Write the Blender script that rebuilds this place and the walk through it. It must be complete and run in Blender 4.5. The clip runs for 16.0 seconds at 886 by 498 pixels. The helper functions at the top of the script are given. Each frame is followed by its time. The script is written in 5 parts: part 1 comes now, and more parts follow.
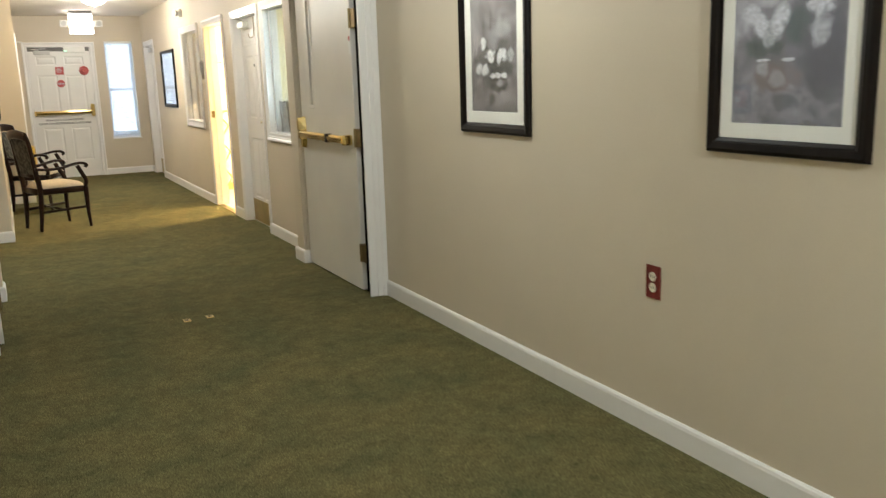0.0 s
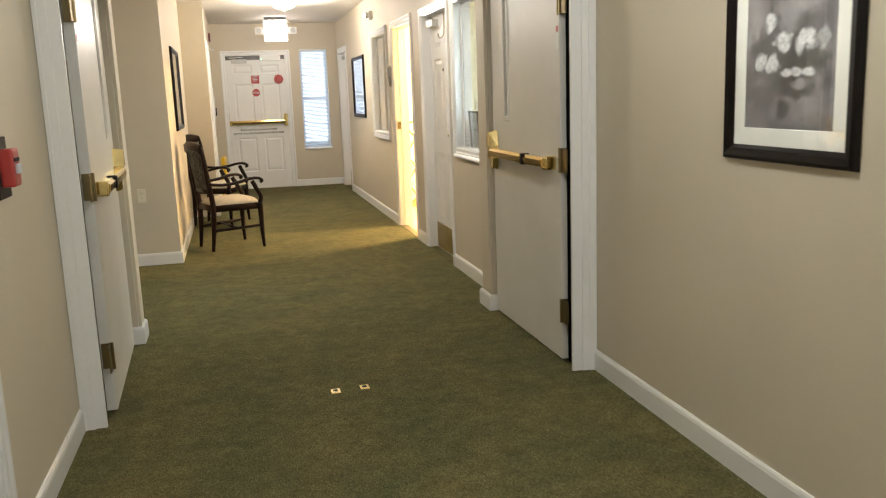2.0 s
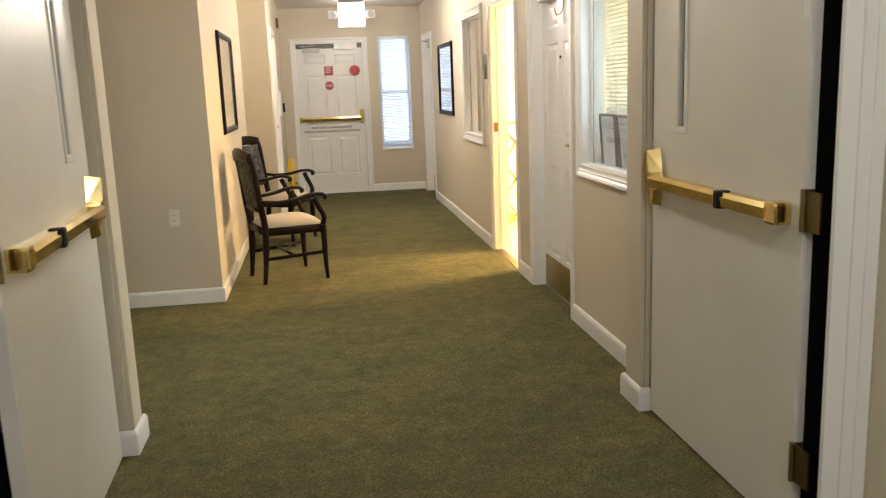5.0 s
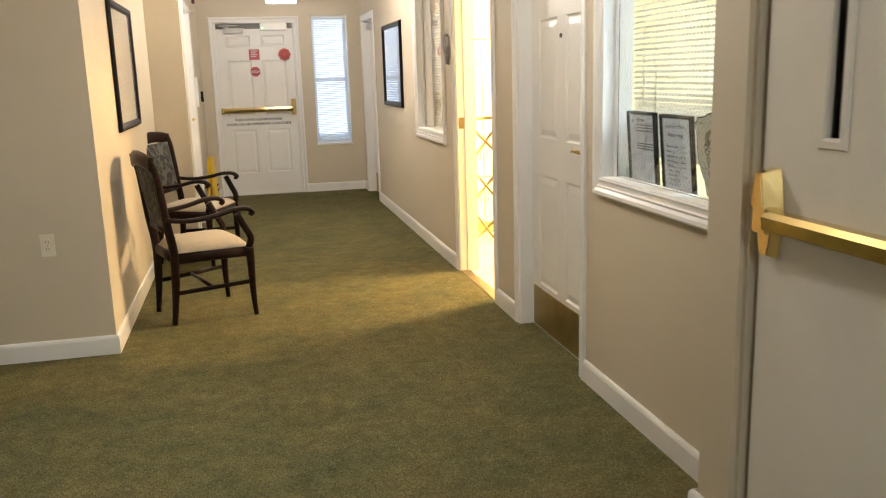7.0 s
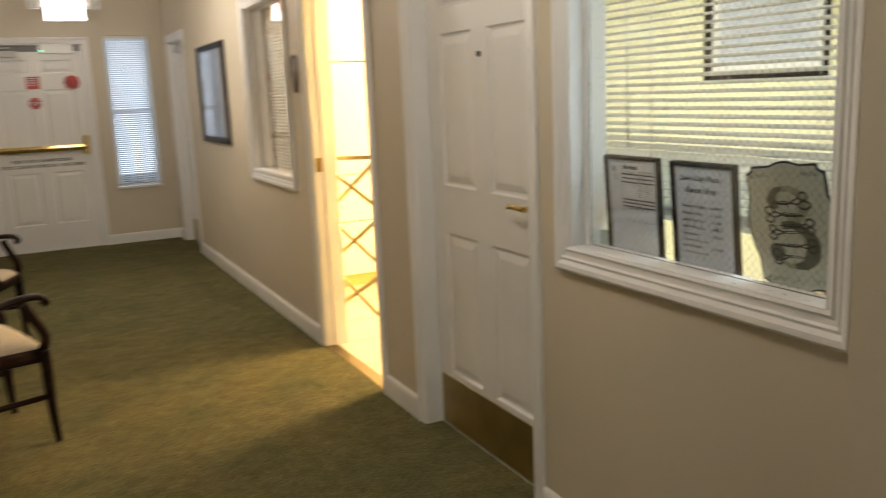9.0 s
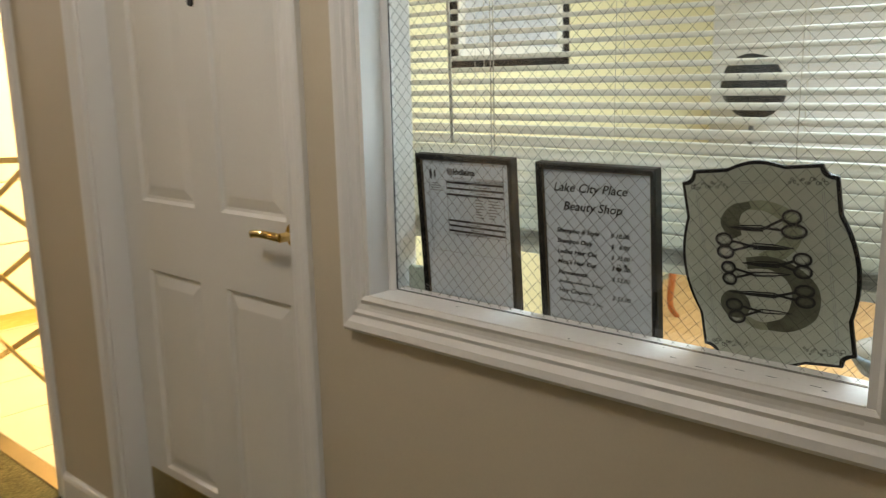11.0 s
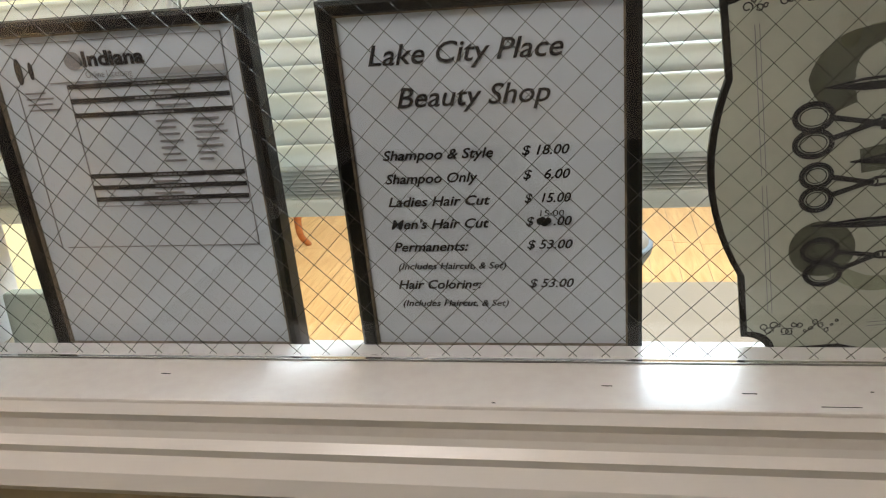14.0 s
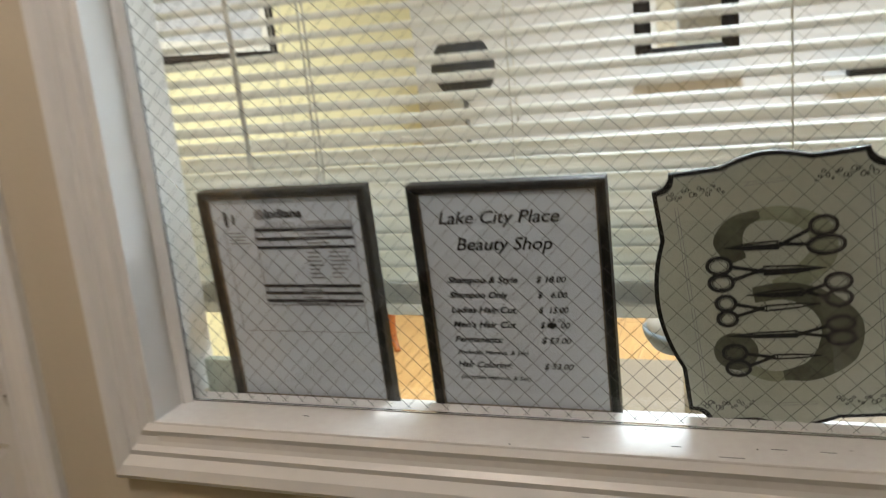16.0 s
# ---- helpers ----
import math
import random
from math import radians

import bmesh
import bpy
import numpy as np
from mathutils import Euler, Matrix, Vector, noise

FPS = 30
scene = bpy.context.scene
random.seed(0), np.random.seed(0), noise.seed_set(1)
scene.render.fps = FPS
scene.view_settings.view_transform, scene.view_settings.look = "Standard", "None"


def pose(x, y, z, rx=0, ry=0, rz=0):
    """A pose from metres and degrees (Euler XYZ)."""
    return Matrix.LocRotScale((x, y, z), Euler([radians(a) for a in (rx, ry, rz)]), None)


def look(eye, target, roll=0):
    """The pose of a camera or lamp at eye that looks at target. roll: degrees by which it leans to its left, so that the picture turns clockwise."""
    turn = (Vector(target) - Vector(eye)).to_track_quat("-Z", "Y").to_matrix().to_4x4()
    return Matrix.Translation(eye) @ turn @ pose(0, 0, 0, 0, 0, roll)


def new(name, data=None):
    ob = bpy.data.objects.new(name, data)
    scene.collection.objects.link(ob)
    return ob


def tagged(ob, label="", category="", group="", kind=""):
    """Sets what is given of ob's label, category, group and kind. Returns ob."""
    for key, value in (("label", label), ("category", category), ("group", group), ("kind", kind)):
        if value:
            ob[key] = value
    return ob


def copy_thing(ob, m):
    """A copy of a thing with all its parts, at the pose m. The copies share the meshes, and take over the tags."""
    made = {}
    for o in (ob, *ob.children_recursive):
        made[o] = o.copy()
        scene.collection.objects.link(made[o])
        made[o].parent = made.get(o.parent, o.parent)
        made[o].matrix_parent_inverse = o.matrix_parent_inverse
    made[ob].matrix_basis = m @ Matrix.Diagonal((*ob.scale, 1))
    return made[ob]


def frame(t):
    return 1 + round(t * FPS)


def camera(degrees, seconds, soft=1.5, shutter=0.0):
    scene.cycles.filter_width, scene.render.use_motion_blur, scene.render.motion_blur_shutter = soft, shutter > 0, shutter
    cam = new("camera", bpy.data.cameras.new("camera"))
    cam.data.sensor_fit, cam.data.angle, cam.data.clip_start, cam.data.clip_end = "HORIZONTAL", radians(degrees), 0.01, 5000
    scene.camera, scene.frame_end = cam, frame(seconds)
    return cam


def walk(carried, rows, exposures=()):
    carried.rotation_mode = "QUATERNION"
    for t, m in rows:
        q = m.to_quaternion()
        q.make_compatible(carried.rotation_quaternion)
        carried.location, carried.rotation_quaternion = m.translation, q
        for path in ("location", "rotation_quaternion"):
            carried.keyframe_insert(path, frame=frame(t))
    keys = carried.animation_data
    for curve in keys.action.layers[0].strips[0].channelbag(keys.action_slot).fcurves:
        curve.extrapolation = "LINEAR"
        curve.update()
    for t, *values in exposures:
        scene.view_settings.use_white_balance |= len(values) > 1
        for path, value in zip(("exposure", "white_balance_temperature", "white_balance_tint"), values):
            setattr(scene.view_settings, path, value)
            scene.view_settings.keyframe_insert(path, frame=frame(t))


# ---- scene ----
cam = camera(56.0, 16.0, soft=1.15, shutter=0.4)
EXPOSURES = [(0.0, 0.73, 6330, 6), (0.5, 0.69, 6450, 9), (1.5, 0.68, 6420, 8), (3.0, 0.66, 6500, 10), (4.2, 0.65, 6500, 10), (6.8, 0.6, 6500, 10), (7.5, 0.52, 6500, 10), (8.0, 0.32, 6500, 10), (8.5, 0.2, 6500, 10), (9.0, -0.13, 6680, 10), (9.6, -0.2, 6700, 11),
             (12.0, -0.36, 6280, 9), (12.7, -0.34, 6320, 11), (13.5, 0.02, 6350, 15), (14.0, 0.0, 6350, 16), (15.0, 0.0, 6400, 16), (15.5, 0.04, 6420, 15), (16.0, -0.25, 6550, 15)]
PATH = [
    (0, (0.164, 0.976, 1.434), (1.056, 2.72, 1.03), -1.8),
    (0.5, (0.316, 1.286, 1.435), (1.068, 3.106, 1.086), -1.8),
    (1, (0.405, 1.581, 1.408), (0.919, 3.481, 1.05), -1.6),
    (1.5, (0.504, 1.932, 1.426), (0.991, 3.836, 1.055), -2.2),
    (2, (0.629, 2.265, 1.409), (1.093, 4.176, 1.041), -2.1),
    (2.5, (0.701, 2.612, 1.402), (1.096, 4.534, 1.016), -1.9),
    (3, (0.763, 2.903, 1.437), (1.084, 4.838, 1.05), -2.8),
    (3.5, (0.857, 3.232, 1.438), (1.161, 5.179, 1.095), -2.7),
    (4, (0.888, 3.518, 1.42), (1.117, 5.473, 1.063), -1.4),
    (4.2, (0.837, 3.573, 1.443), (1.066, 5.526, 1.079), -1.4),
    (6.3, (0.849, 4.962, 1.448), (1.268, 6.877, 1.052), -2.4),
    (6.5, (0.859, 5.08, 1.449), (1.293, 6.992, 1.056), -2.0),
    (7, (0.853, 5.316, 1.442), (1.291, 7.223, 1.028), -1.7),
    (7.5, (0.827, 5.642, 1.438), (1.289, 7.542, 1.018), -3.2),
    (8, (0.832, 5.898, 1.449), (1.332, 7.787, 1.02), -3.0),
    (8.5, (0.843, 6.237, 1.453), (1.377, 8.129, 1.085), -1.8),
    (9, (0.834, 6.521, 1.473), (1.708, 8.281, 1.101), -2.4),
    (9.3, (0.878, 6.677, 1.442), (1.971, 8.31, 1.072), -2.1),
    (9.5, (0.939, 6.78, 1.442), (2.109, 8.359, 1.071), -1.8),
    (9.6, (0.972, 6.835, 1.452), (2.156, 8.403, 1.08), -2.4),
    (9.7, (1.002, 6.887, 1.452), (2.199, 8.445, 1.077), -2.4),
    (11.8, (1.374, 7.683, 1.386), (3.091, 8.634, 1.002), -0.9),
    (12, (1.433, 7.744, 1.398), (3.217, 8.566, 1.021), -0.8),
    (12.5, (1.498, 7.877, 1.385), (3.379, 8.416, 0.971), -1.6),
    (13, (1.654, 7.97, 1.349), (3.54, 8.452, 0.889), -3.2),
    (13.5, (1.772, 8.042, 1.301), (3.62, 8.465, 0.665), -4.5),
    (14, (1.802, 8.064, 1.277), (3.66, 8.449, 0.644), -4.7),
    (14.5, (1.804, 8.062, 1.285), (3.662, 8.418, 0.635), -4.8),
    (15, (1.789, 8.038, 1.305), (3.649, 8.37, 0.649), -4.6),
    (15.5, (1.711, 7.977, 1.352), (3.539, 8.493, 0.727), -5.9),
    (16, (1.517, 7.898, 1.405), (3.341, 8.582, 0.953), -5.7),
]
walk(cam, [(t, look(eye, target, roll)) for t, eye, target, roll in PATH], EXPOSURES)

# ---- world and lights ----
world = bpy.data.worlds.new("world")
scene.world = world
world.use_nodes = True
wnt = world.node_tree
sky = wnt.nodes.new("ShaderNodeTexSky")
sky.sky_type, sky.sun_disc = "NISHITA", False
sky.sun_elevation, sky.sun_rotation = radians(35), radians(200)
wnt.nodes["Background"].inputs["Strength"].default_value = 0.1
wnt.links.new(sky.outputs[0], wnt.nodes["Background"].inputs[0])


def sun_lamp():
    d = bpy.data.lights.new("sun", "SUN")
    d.energy, d.angle, d.color = 1.0, radians(12), (1.0, 0.96, 0.9)
    ob = new("sun", d)
    ob.matrix_world = look((0, 30, 20), (1, 16, 0))


def point_lamp(x, y, z, watts, colour, radius=0.1):
    d = bpy.data.lights.new("lamp", "POINT")
    d.energy, d.color, d.shadow_soft_size = watts, colour, radius
    new("lamp", d).location = (x, y, z)


def area_lamp(eye, target, sx, sy, watts, colour):
    d = bpy.data.lights.new("area_lamp", "AREA")
    d.shape, d.size, d.size_y, d.energy, d.color = "RECTANGLE", sx, sy, watts, colour
    new("area_lamp", d).matrix_world = look(eye, target)


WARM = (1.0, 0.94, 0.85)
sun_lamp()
# only the dome at y 12.8 is in view; the others are assumed
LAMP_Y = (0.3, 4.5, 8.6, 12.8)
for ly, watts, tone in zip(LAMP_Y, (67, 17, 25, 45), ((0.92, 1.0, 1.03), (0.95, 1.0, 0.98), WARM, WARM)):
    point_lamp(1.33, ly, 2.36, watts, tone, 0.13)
# added nook lamp, with no source in view there
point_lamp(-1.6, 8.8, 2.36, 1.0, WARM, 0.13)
point_lamp(4.3, 11.05, 2.42, 430, (1.0, 0.72, 0.43), 0.28)
area_lamp((4.5, 7.9, 2.5), (4.5, 7.9, 0), 1.6, 1.2, 182, (0.80, 0.97, 1.02))
area_lamp((1.99, 16.32, 1.45), (1.99, 10, 1.0), 0.42, 1.5, 6, (0.72, 0.84, 1.0))


# ---- materials ----
def material(name):
    m = bpy.data.materials.new(name)
    m.use_nodes = True
    nt = m.node_tree
    return m, nt, nt.nodes["Principled BSDF"]


def node(nt, kind, **inputs):
    n = nt.nodes.new(kind)
    for k, v in inputs.items():
        n.inputs[k.replace("_", " ")].default_value = v
    return n


def coords(nt, scale=(1, 1, 1)):
    tc = nt.nodes.new("ShaderNodeTexCoord")
    mp = nt.nodes.new("ShaderNodeMapping")
    mp.inputs["Scale"].default_value = scale
    nt.links.new(tc.outputs["Object"], mp.inputs["Vector"])
    return mp.outputs[0]


def ramp(nt, fac, stops):
    r = nt.nodes.new("ShaderNodeValToRGB")
    while len(r.color_ramp.elements) < len(stops):
        r.color_ramp.elements.new(0.5)
    for e, (p, c) in zip(r.color_ramp.elements, stops):
        e.position, e.color = p, (*c, 1)
    nt.links.new(fac, r.inputs[0])
    return r.outputs[0]


def mix(nt, fac, a, b, blend="MIX"):
    m = nt.nodes.new("ShaderNodeMix")
    m.data_type, m.blend_type = "RGBA", blend
    for sock, v in ((m.inputs[0], fac), (m.inputs[6], a), (m.inputs[7], b)):
        if isinstance(v, (int, float)):
            sock.default_value = v
        elif isinstance(v, tuple):
            sock.default_value = (*v, 1)
        else:
            nt.links.new(v, sock)
    return m.outputs[2]


def bump(nt, bsdf, height, strength, distance):
    b = nt.nodes.new("ShaderNodeBump")
    b.inputs["Strength"].default_value, b.inputs["Distance"].default_value = strength, distance
    nt.links.new(height, b.inputs["Height"])
    nt.links.new(b.outputs[0], bsdf.inputs["Normal"])


def surface(name, colour, rough, vary=0.08, blotch=1.5, grain=60.0, relief=0.15, depth=0.001, metal=0.0, coat=0.0, stretch=(1, 1, 1), spec=0.5):
    """A painted or solid surface: two scales of variation in tone and a fine relief."""
    m, nt, b = material(name)
    v = coords(nt, stretch)
    big = node(nt, "ShaderNodeTexNoise", Scale=blotch, Detail=4.0)
    fine = node(nt, "ShaderNodeTexNoise", Scale=grain, Detail=3.0)
    for n in (big, fine):
        nt.links.new(v, n.inputs["Vector"])
    dark = tuple(c * (1 - vary) for c in colour)
    lite = tuple(min(1, c * (1 + vary)) for c in colour)
    base = ramp(nt, big.outputs[0], [(0.35, dark), (0.65, lite)])
    tone = ramp(nt, fine.outputs[0], [(0.3, (1 - vary,) * 3), (0.7, (1, 1, 1))])
    nt.links.new(mix(nt, 1.0, base, tone, "MULTIPLY"), b.inputs["Base Color"])
    r = ramp(nt, fine.outputs[0], [(0.3, (rough * 0.96,) * 3), (0.7, (min(1, rough * 1.03),) * 3)])
    nt.links.new(r, b.inputs["Roughness"])
    b.inputs["Metallic"].default_value = metal
    b.inputs["Specular IOR Level"].default_value = spec
    b.inputs["Coat Weight"].default_value = coat
    bump(nt, b, fine.outputs[0], relief, depth)
    return m


def carpet_material():
    m, nt, b = material("carpet")
    v = coords(nt)
    blot = node(nt, "ShaderNodeTexNoise", Scale=2.6, Detail=5.0, Roughness=0.6)
    mid = node(nt, "ShaderNodeTexNoise", Scale=11.0, Detail=6.0, Roughness=0.72)
    loop = node(nt, "ShaderNodeTexVoronoi", Scale=170.0)
    for n in (blot, mid, loop):
        nt.links.new(v, n.inputs["Vector"])
    rib = node(nt, "ShaderNodeTexNoise", Scale=1.0, Detail=3.0)
    nt.links.new(coords(nt, (55, 190, 1)), rib.inputs["Vector"])
    rib2 = node(nt, "ShaderNodeTexNoise", Scale=1.0, Detail=3.0)
    nt.links.new(coords(nt, (190, 55, 1)), rib2.inputs["Vector"])
    weave = mix(nt, 0.5, rib.outputs[0], rib2.outputs[0])
    a = ramp(nt, weave, [(0.36, (0.104, 0.096, 0.047)), (0.5, (0.165, 0.152, 0.076)), (0.64, (0.236, 0.217, 0.113))])
    c = ramp(nt, mid.outputs[0], [(0.3, (0.70, 0.71, 0.68)), (0.7, (1.2, 1.18, 1.18))])
    d = ramp(nt, blot.outputs[0], [(0.32, (0.78, 0.85, 0.83)), (0.68, (1.2, 1.1, 1.0))])
    e = ramp(nt, loop.outputs["Distance"], [(0.0, (1.15, 1.15, 1.15)), (0.8, (0.6, 0.6, 0.6))])
    col = mix(nt, 1.0, mix(nt, 1.0, mix(nt, 1.0, a, c, "MULTIPLY"), d, "MULTIPLY"), e, "MULTIPLY")
    nt.links.new(col, b.inputs["Base Color"])
    b.inputs["Roughness"].default_value = 0.95
    b.inputs["Specular IOR Level"].default_value = 0.04
    bump(nt, b, weave, 0.5, 0.003)
    return m


def wood_material(name, dark, lite, rough=0.35, axis=(6, 6, 60), coat=0.25):
    m, nt, b = material(name)
    n = node(nt, "ShaderNodeTexNoise", Scale=1.0, Detail=6.0, Distortion=1.2)
    nt.links.new(coords(nt, axis), n.inputs["Vector"])
    nt.links.new(ramp(nt, n.outputs[0], [(0.3, dark), (0.7, lite)]), b.inputs["Base Color"])
    b.inputs["Roughness"].default_value, b.inputs["Coat Weight"].default_value, b.inputs["Specular IOR Level"].default_value = rough, coat, 0.14
    bump(nt, b, n.outputs[0], 0.12, 0.001)
    return m


def glass_material(name, tint=(1, 1, 1), rough=0.0):
    m, nt, b = material(name)
    b.inputs["Base Color"].default_value = (*tint, 1)
    b.inputs["Transmission Weight"].default_value, b.inputs["Roughness"].default_value = 1.0, rough
    b.inputs["IOR"].default_value = 1.45
    return m


def glow_material(name, colour, strength):
    m, nt, b = material(name)
    b.inputs["Base Color"].default_value = (*colour, 1)
    b.inputs["Emission Color"].default_value = (*colour, 1)
    b.inputs["Emission Strength"].default_value = strength
    return m


def slat_material(name, colour, through_light):
    m, nt, b = material(name)
    b.inputs["Base Color"].default_value = (*colour, 1)
    b.inputs["Roughness"].default_value = 0.4
    tl = node(nt, "ShaderNodeBsdfTranslucent", Color=(*colour, 1))
    mx = node(nt, "ShaderNodeMixShader", Fac=through_light)
    nt.links.new(b.outputs[0], mx.inputs[1])
    nt.links.new(tl.outputs[0], mx.inputs[2])
    nt.links.new(mx.outputs[0], nt.nodes["Material Output"].inputs[0])
    return m


def fabric_material(name, a, c, scale):
    m, nt, b = material(name)
    v = coords(nt)
    big = node(nt, "ShaderNodeTexNoise", Scale=scale, Detail=2.0, Distortion=2.2)
    fine = node(nt, "ShaderNodeTexNoise", Scale=420.0, Detail=2.0)
    for n in (big, fine):
        nt.links.new(v, n.inputs["Vector"])
    base = ramp(nt, big.outputs[0], [(0.47, a), (0.55, c)])
    tone = ramp(nt, fine.outputs[0], [(0.3, (0.8, 0.8, 0.8)), (0.7, (1.08, 1.08, 1.08))])
    nt.links.new(mix(nt, 1.0, base, tone, "MULTIPLY"), b.inputs["Base Color"])
    b.inputs["Roughness"].default_value = 0.85
    b.inputs["Sheen Weight"].default_value = 0.04
    bump(nt, b, fine.outputs[0], 0.3, 0.001)
    return m


def artwork_material(name, ground, shade, bloom, leaf, pot, cx, cz, spread, dabs=()):
    """A soft painting of flowers in a bowl, about the point (cx, cz) of its own plane."""
    m, nt, b = material(name)
    v = coords(nt)

    def blob(x, z, rx, rz, soft, full=1.0):
        mp = nt.nodes.new("ShaderNodeMapping")
        mp.inputs["Location"].default_value = (-x / rx, -z / rz, 0)
        mp.inputs["Scale"].default_value = (1 / rx, 1 / rz, 0)
        nt.links.new(v, mp.inputs["Vector"])
        wob = node(nt, "ShaderNodeTexNoise", Scale=26.0, Detail=4.0)
        nt.links.new(v, wob.inputs["Vector"])
        add = nt.nodes.new("ShaderNodeVectorMath")
        add.operation = "MULTIPLY_ADD"
        add.inputs[1].default_value = (1.35, 1.35, 1.35)
        nt.links.new(wob.outputs["Color"], add.inputs[0])
        nt.links.new(mp.outputs[0], add.inputs[2])
        ln = nt.nodes.new("ShaderNodeVectorMath")
        ln.operation = "DISTANCE"
        ln.inputs[1].default_value = (0.675, 0.675, 0.675)
        nt.links.new(add.outputs[0], ln.inputs[0])
        return ramp(nt, ln.outputs["Value"], [(0.55, (full, full, full)), (0.55 + soft, (0, 0, 0))])

    wash = node(nt, "ShaderNodeTexNoise", Scale=5.0, Detail=5.0, Distortion=0.6)
    nt.links.new(v, wash.inputs["Vector"])
    col = ramp(nt, wash.outputs[0], [(0.3, shade), (0.65, ground)])
    col = mix(nt, blob(cx + 0.02, cz - 0.03, spread, spread, 0.9, 0.6), col, shade)
    dots = node(nt, "ShaderNodeTexNoise", Scale=34.0, Detail=4.0, Roughness=0.65, Distortion=1.6)
    nt.links.new(v, dots.inputs["Vector"])
    petals = ramp(nt, dots.outputs[0], [(0.34, tuple(0.4 * p + 0.6 * q for p, q in zip(shade, bloom))), (0.56, bloom)])
    tones = {"bloom": petals, "leaf": leaf, "pot": pot, "shade": shade, "mauve": tuple(0.5 * p + 0.5 * q for p, q in zip(ground, bloom))}
    for x, z, rx, rz, soft, full, tone in dabs:
        col = mix(nt, blob(cx + x, cz + z, rx * 1.35, rz * 1.35, soft, full), col, tones[tone])
    brush = node(nt, "ShaderNodeTexNoise", Scale=90.0, Detail=3.0)
    nt.links.new(v, brush.inputs["Vector"])
    tone = ramp(nt, brush.outputs[0], [(0.3, (0.82, 0.82, 0.82)), (0.7, (1.1, 1.1, 1.1))])
    nt.links.new(mix(nt, 1.0, col, tone, "MULTIPLY"), b.inputs["Base Color"])
    b.inputs["Roughness"].default_value = 0.5
    return m


M_WALL = surface("wall_paint", (0.60, 0.525, 0.41), 0.6, 0.035, 0.8, 220, 0.25, 0.0012)
M_WALL_YELLOW = surface("yellow_paint", (0.80, 0.745, 0.46), 0.6, 0.03, 0.8, 200, 0.2, 0.001)
M_WALL_GREY = surface("pale_grey_paint", (0.70, 0.70, 0.72), 0.6, 0.03, 0.8, 200, 0.2, 0.001)
M_CEIL = surface("ceiling_paint", (0.74, 0.68, 0.60), 0.8, 0.04, 1.0, 160, 0.5, 0.002)
M_TRIM = surface("white_trim_paint", (0.80, 0.785, 0.77), 0.3, 0.012, 2.5, 30, 0.0, 0.0005)


def sill_material():
    """Old gloss paint with lengthwise cracks, nicks and scuffs."""
    m, nt, b = material("scuffed_sill_paint")
    v = coords(nt, (1, 1, 1))
    fine = node(nt, "ShaderNodeTexNoise", Scale=90.0, Detail=3.0)
    nt.links.new(v, fine.inputs["Vector"])
    crack = node(nt, "ShaderNodeTexNoise", Scale=1.0, Detail=4.0, Distortion=0.4)
    nt.links.new(coords(nt, (5, 160, 160)), crack.inputs["Vector"])
    nick = node(nt, "ShaderNodeTexNoise", Scale=1.0, Detail=1.0)
    nt.links.new(coords(nt, (55, 160, 160)), nick.inputs["Vector"])
    lines = ramp(nt, crack.outputs[0], [(0.235, (0.45, 0.40, 0.38)), (0.28, (1, 1, 1))])
    nicks = ramp(nt, nick.outputs[0], [(0.17, (0.25, 0.22, 0.2)), (0.21, (1, 1, 1))])
    base = ramp(nt, fine.outputs[0], [(0.3, (0.76, 0.73, 0.71)), (0.7, (0.80, 0.78, 0.755))])
    nt.links.new(mix(nt, 1.0, mix(nt, 1.0, base, lines, "MULTIPLY"), nicks, "MULTIPLY"), b.inputs["Base Color"])
    b.inputs["Roughness"].default_value = 0.3
    bump(nt, b, crack.outputs[0], 0.06, 0.001)
    return m


M_SILL = sill_material()
M_DOORP = surface("white_door_paint", (0.78, 0.765, 0.74), 0.33, 0.02, 2.0, 120, 0.02, 0.0004)
M_FIREDOOR = surface("cream_door_paint", (0.71, 0.68, 0.63), 0.34, 0.04, 2.0, 150, 0.1, 0.0006)
M_CARPET = carpet_material()
M_BRASS = surface("brass", (0.80, 0.62, 0.27), 0.13, 0.10, 8, 120, 0.05, 0.0005, 1.0)
M_BRASS_OLD = surface("tarnished_brass", (0.27, 0.205, 0.10), 0.34, 0.10, 5, 160, 0.1, 0.0005, 1.0)
M_KICK = surface("worn_brass_plate", (0.46, 0.36, 0.16), 0.38, 0.12, 5, 160, 0.1, 0.0005, 1.0)
M_CHROME = surface("brushed_nickel", (0.62, 0.60, 0.57), 0.28, 0.1, 8, 120, 0.05, 0.0005, 1.0)
M_CLOSER = surface("dark_bronze_paint", (0.12, 0.11, 0.10), 0.4, 0.05, 6, 120, 0.05, 0.0005)
M_ALU = surface("grey_painted_metal", (0.55, 0.54, 0.52), 0.4, 0.05, 6, 120, 0.05, 0.0005)
M_PEWTER = surface("aged_pewter", (0.24, 0.21, 0.17), 0.4, 0.25, 30, 120, 0.2, 0.001, 0.8)
# matt black that paints the shade in the fire door hinge gaps
M_GAP_SHADE = surface("black_gap_shade", (0.006, 0.006, 0.006), 1.0, 0.1, 10, 150, 0.0, 0.0005, spec=0.0)
M_BLACK = surface("black_plastic", (0.010, 0.0095, 0.009), 0.45, 0.2, 10, 150, 0.1, 0.0005, spec=0.15)
M_WOOD = wood_material("dark_walnut", (0.007, 0.0035, 0.003), (0.022, 0.0085, 0.0055), 0.4, (6, 6, 60), 0.05)
M_FRAME = wood_material("espresso_frame", (0.003, 0.002, 0.0017), (0.010, 0.006, 0.0045), 0.4, (6, 6, 60), 0.0)
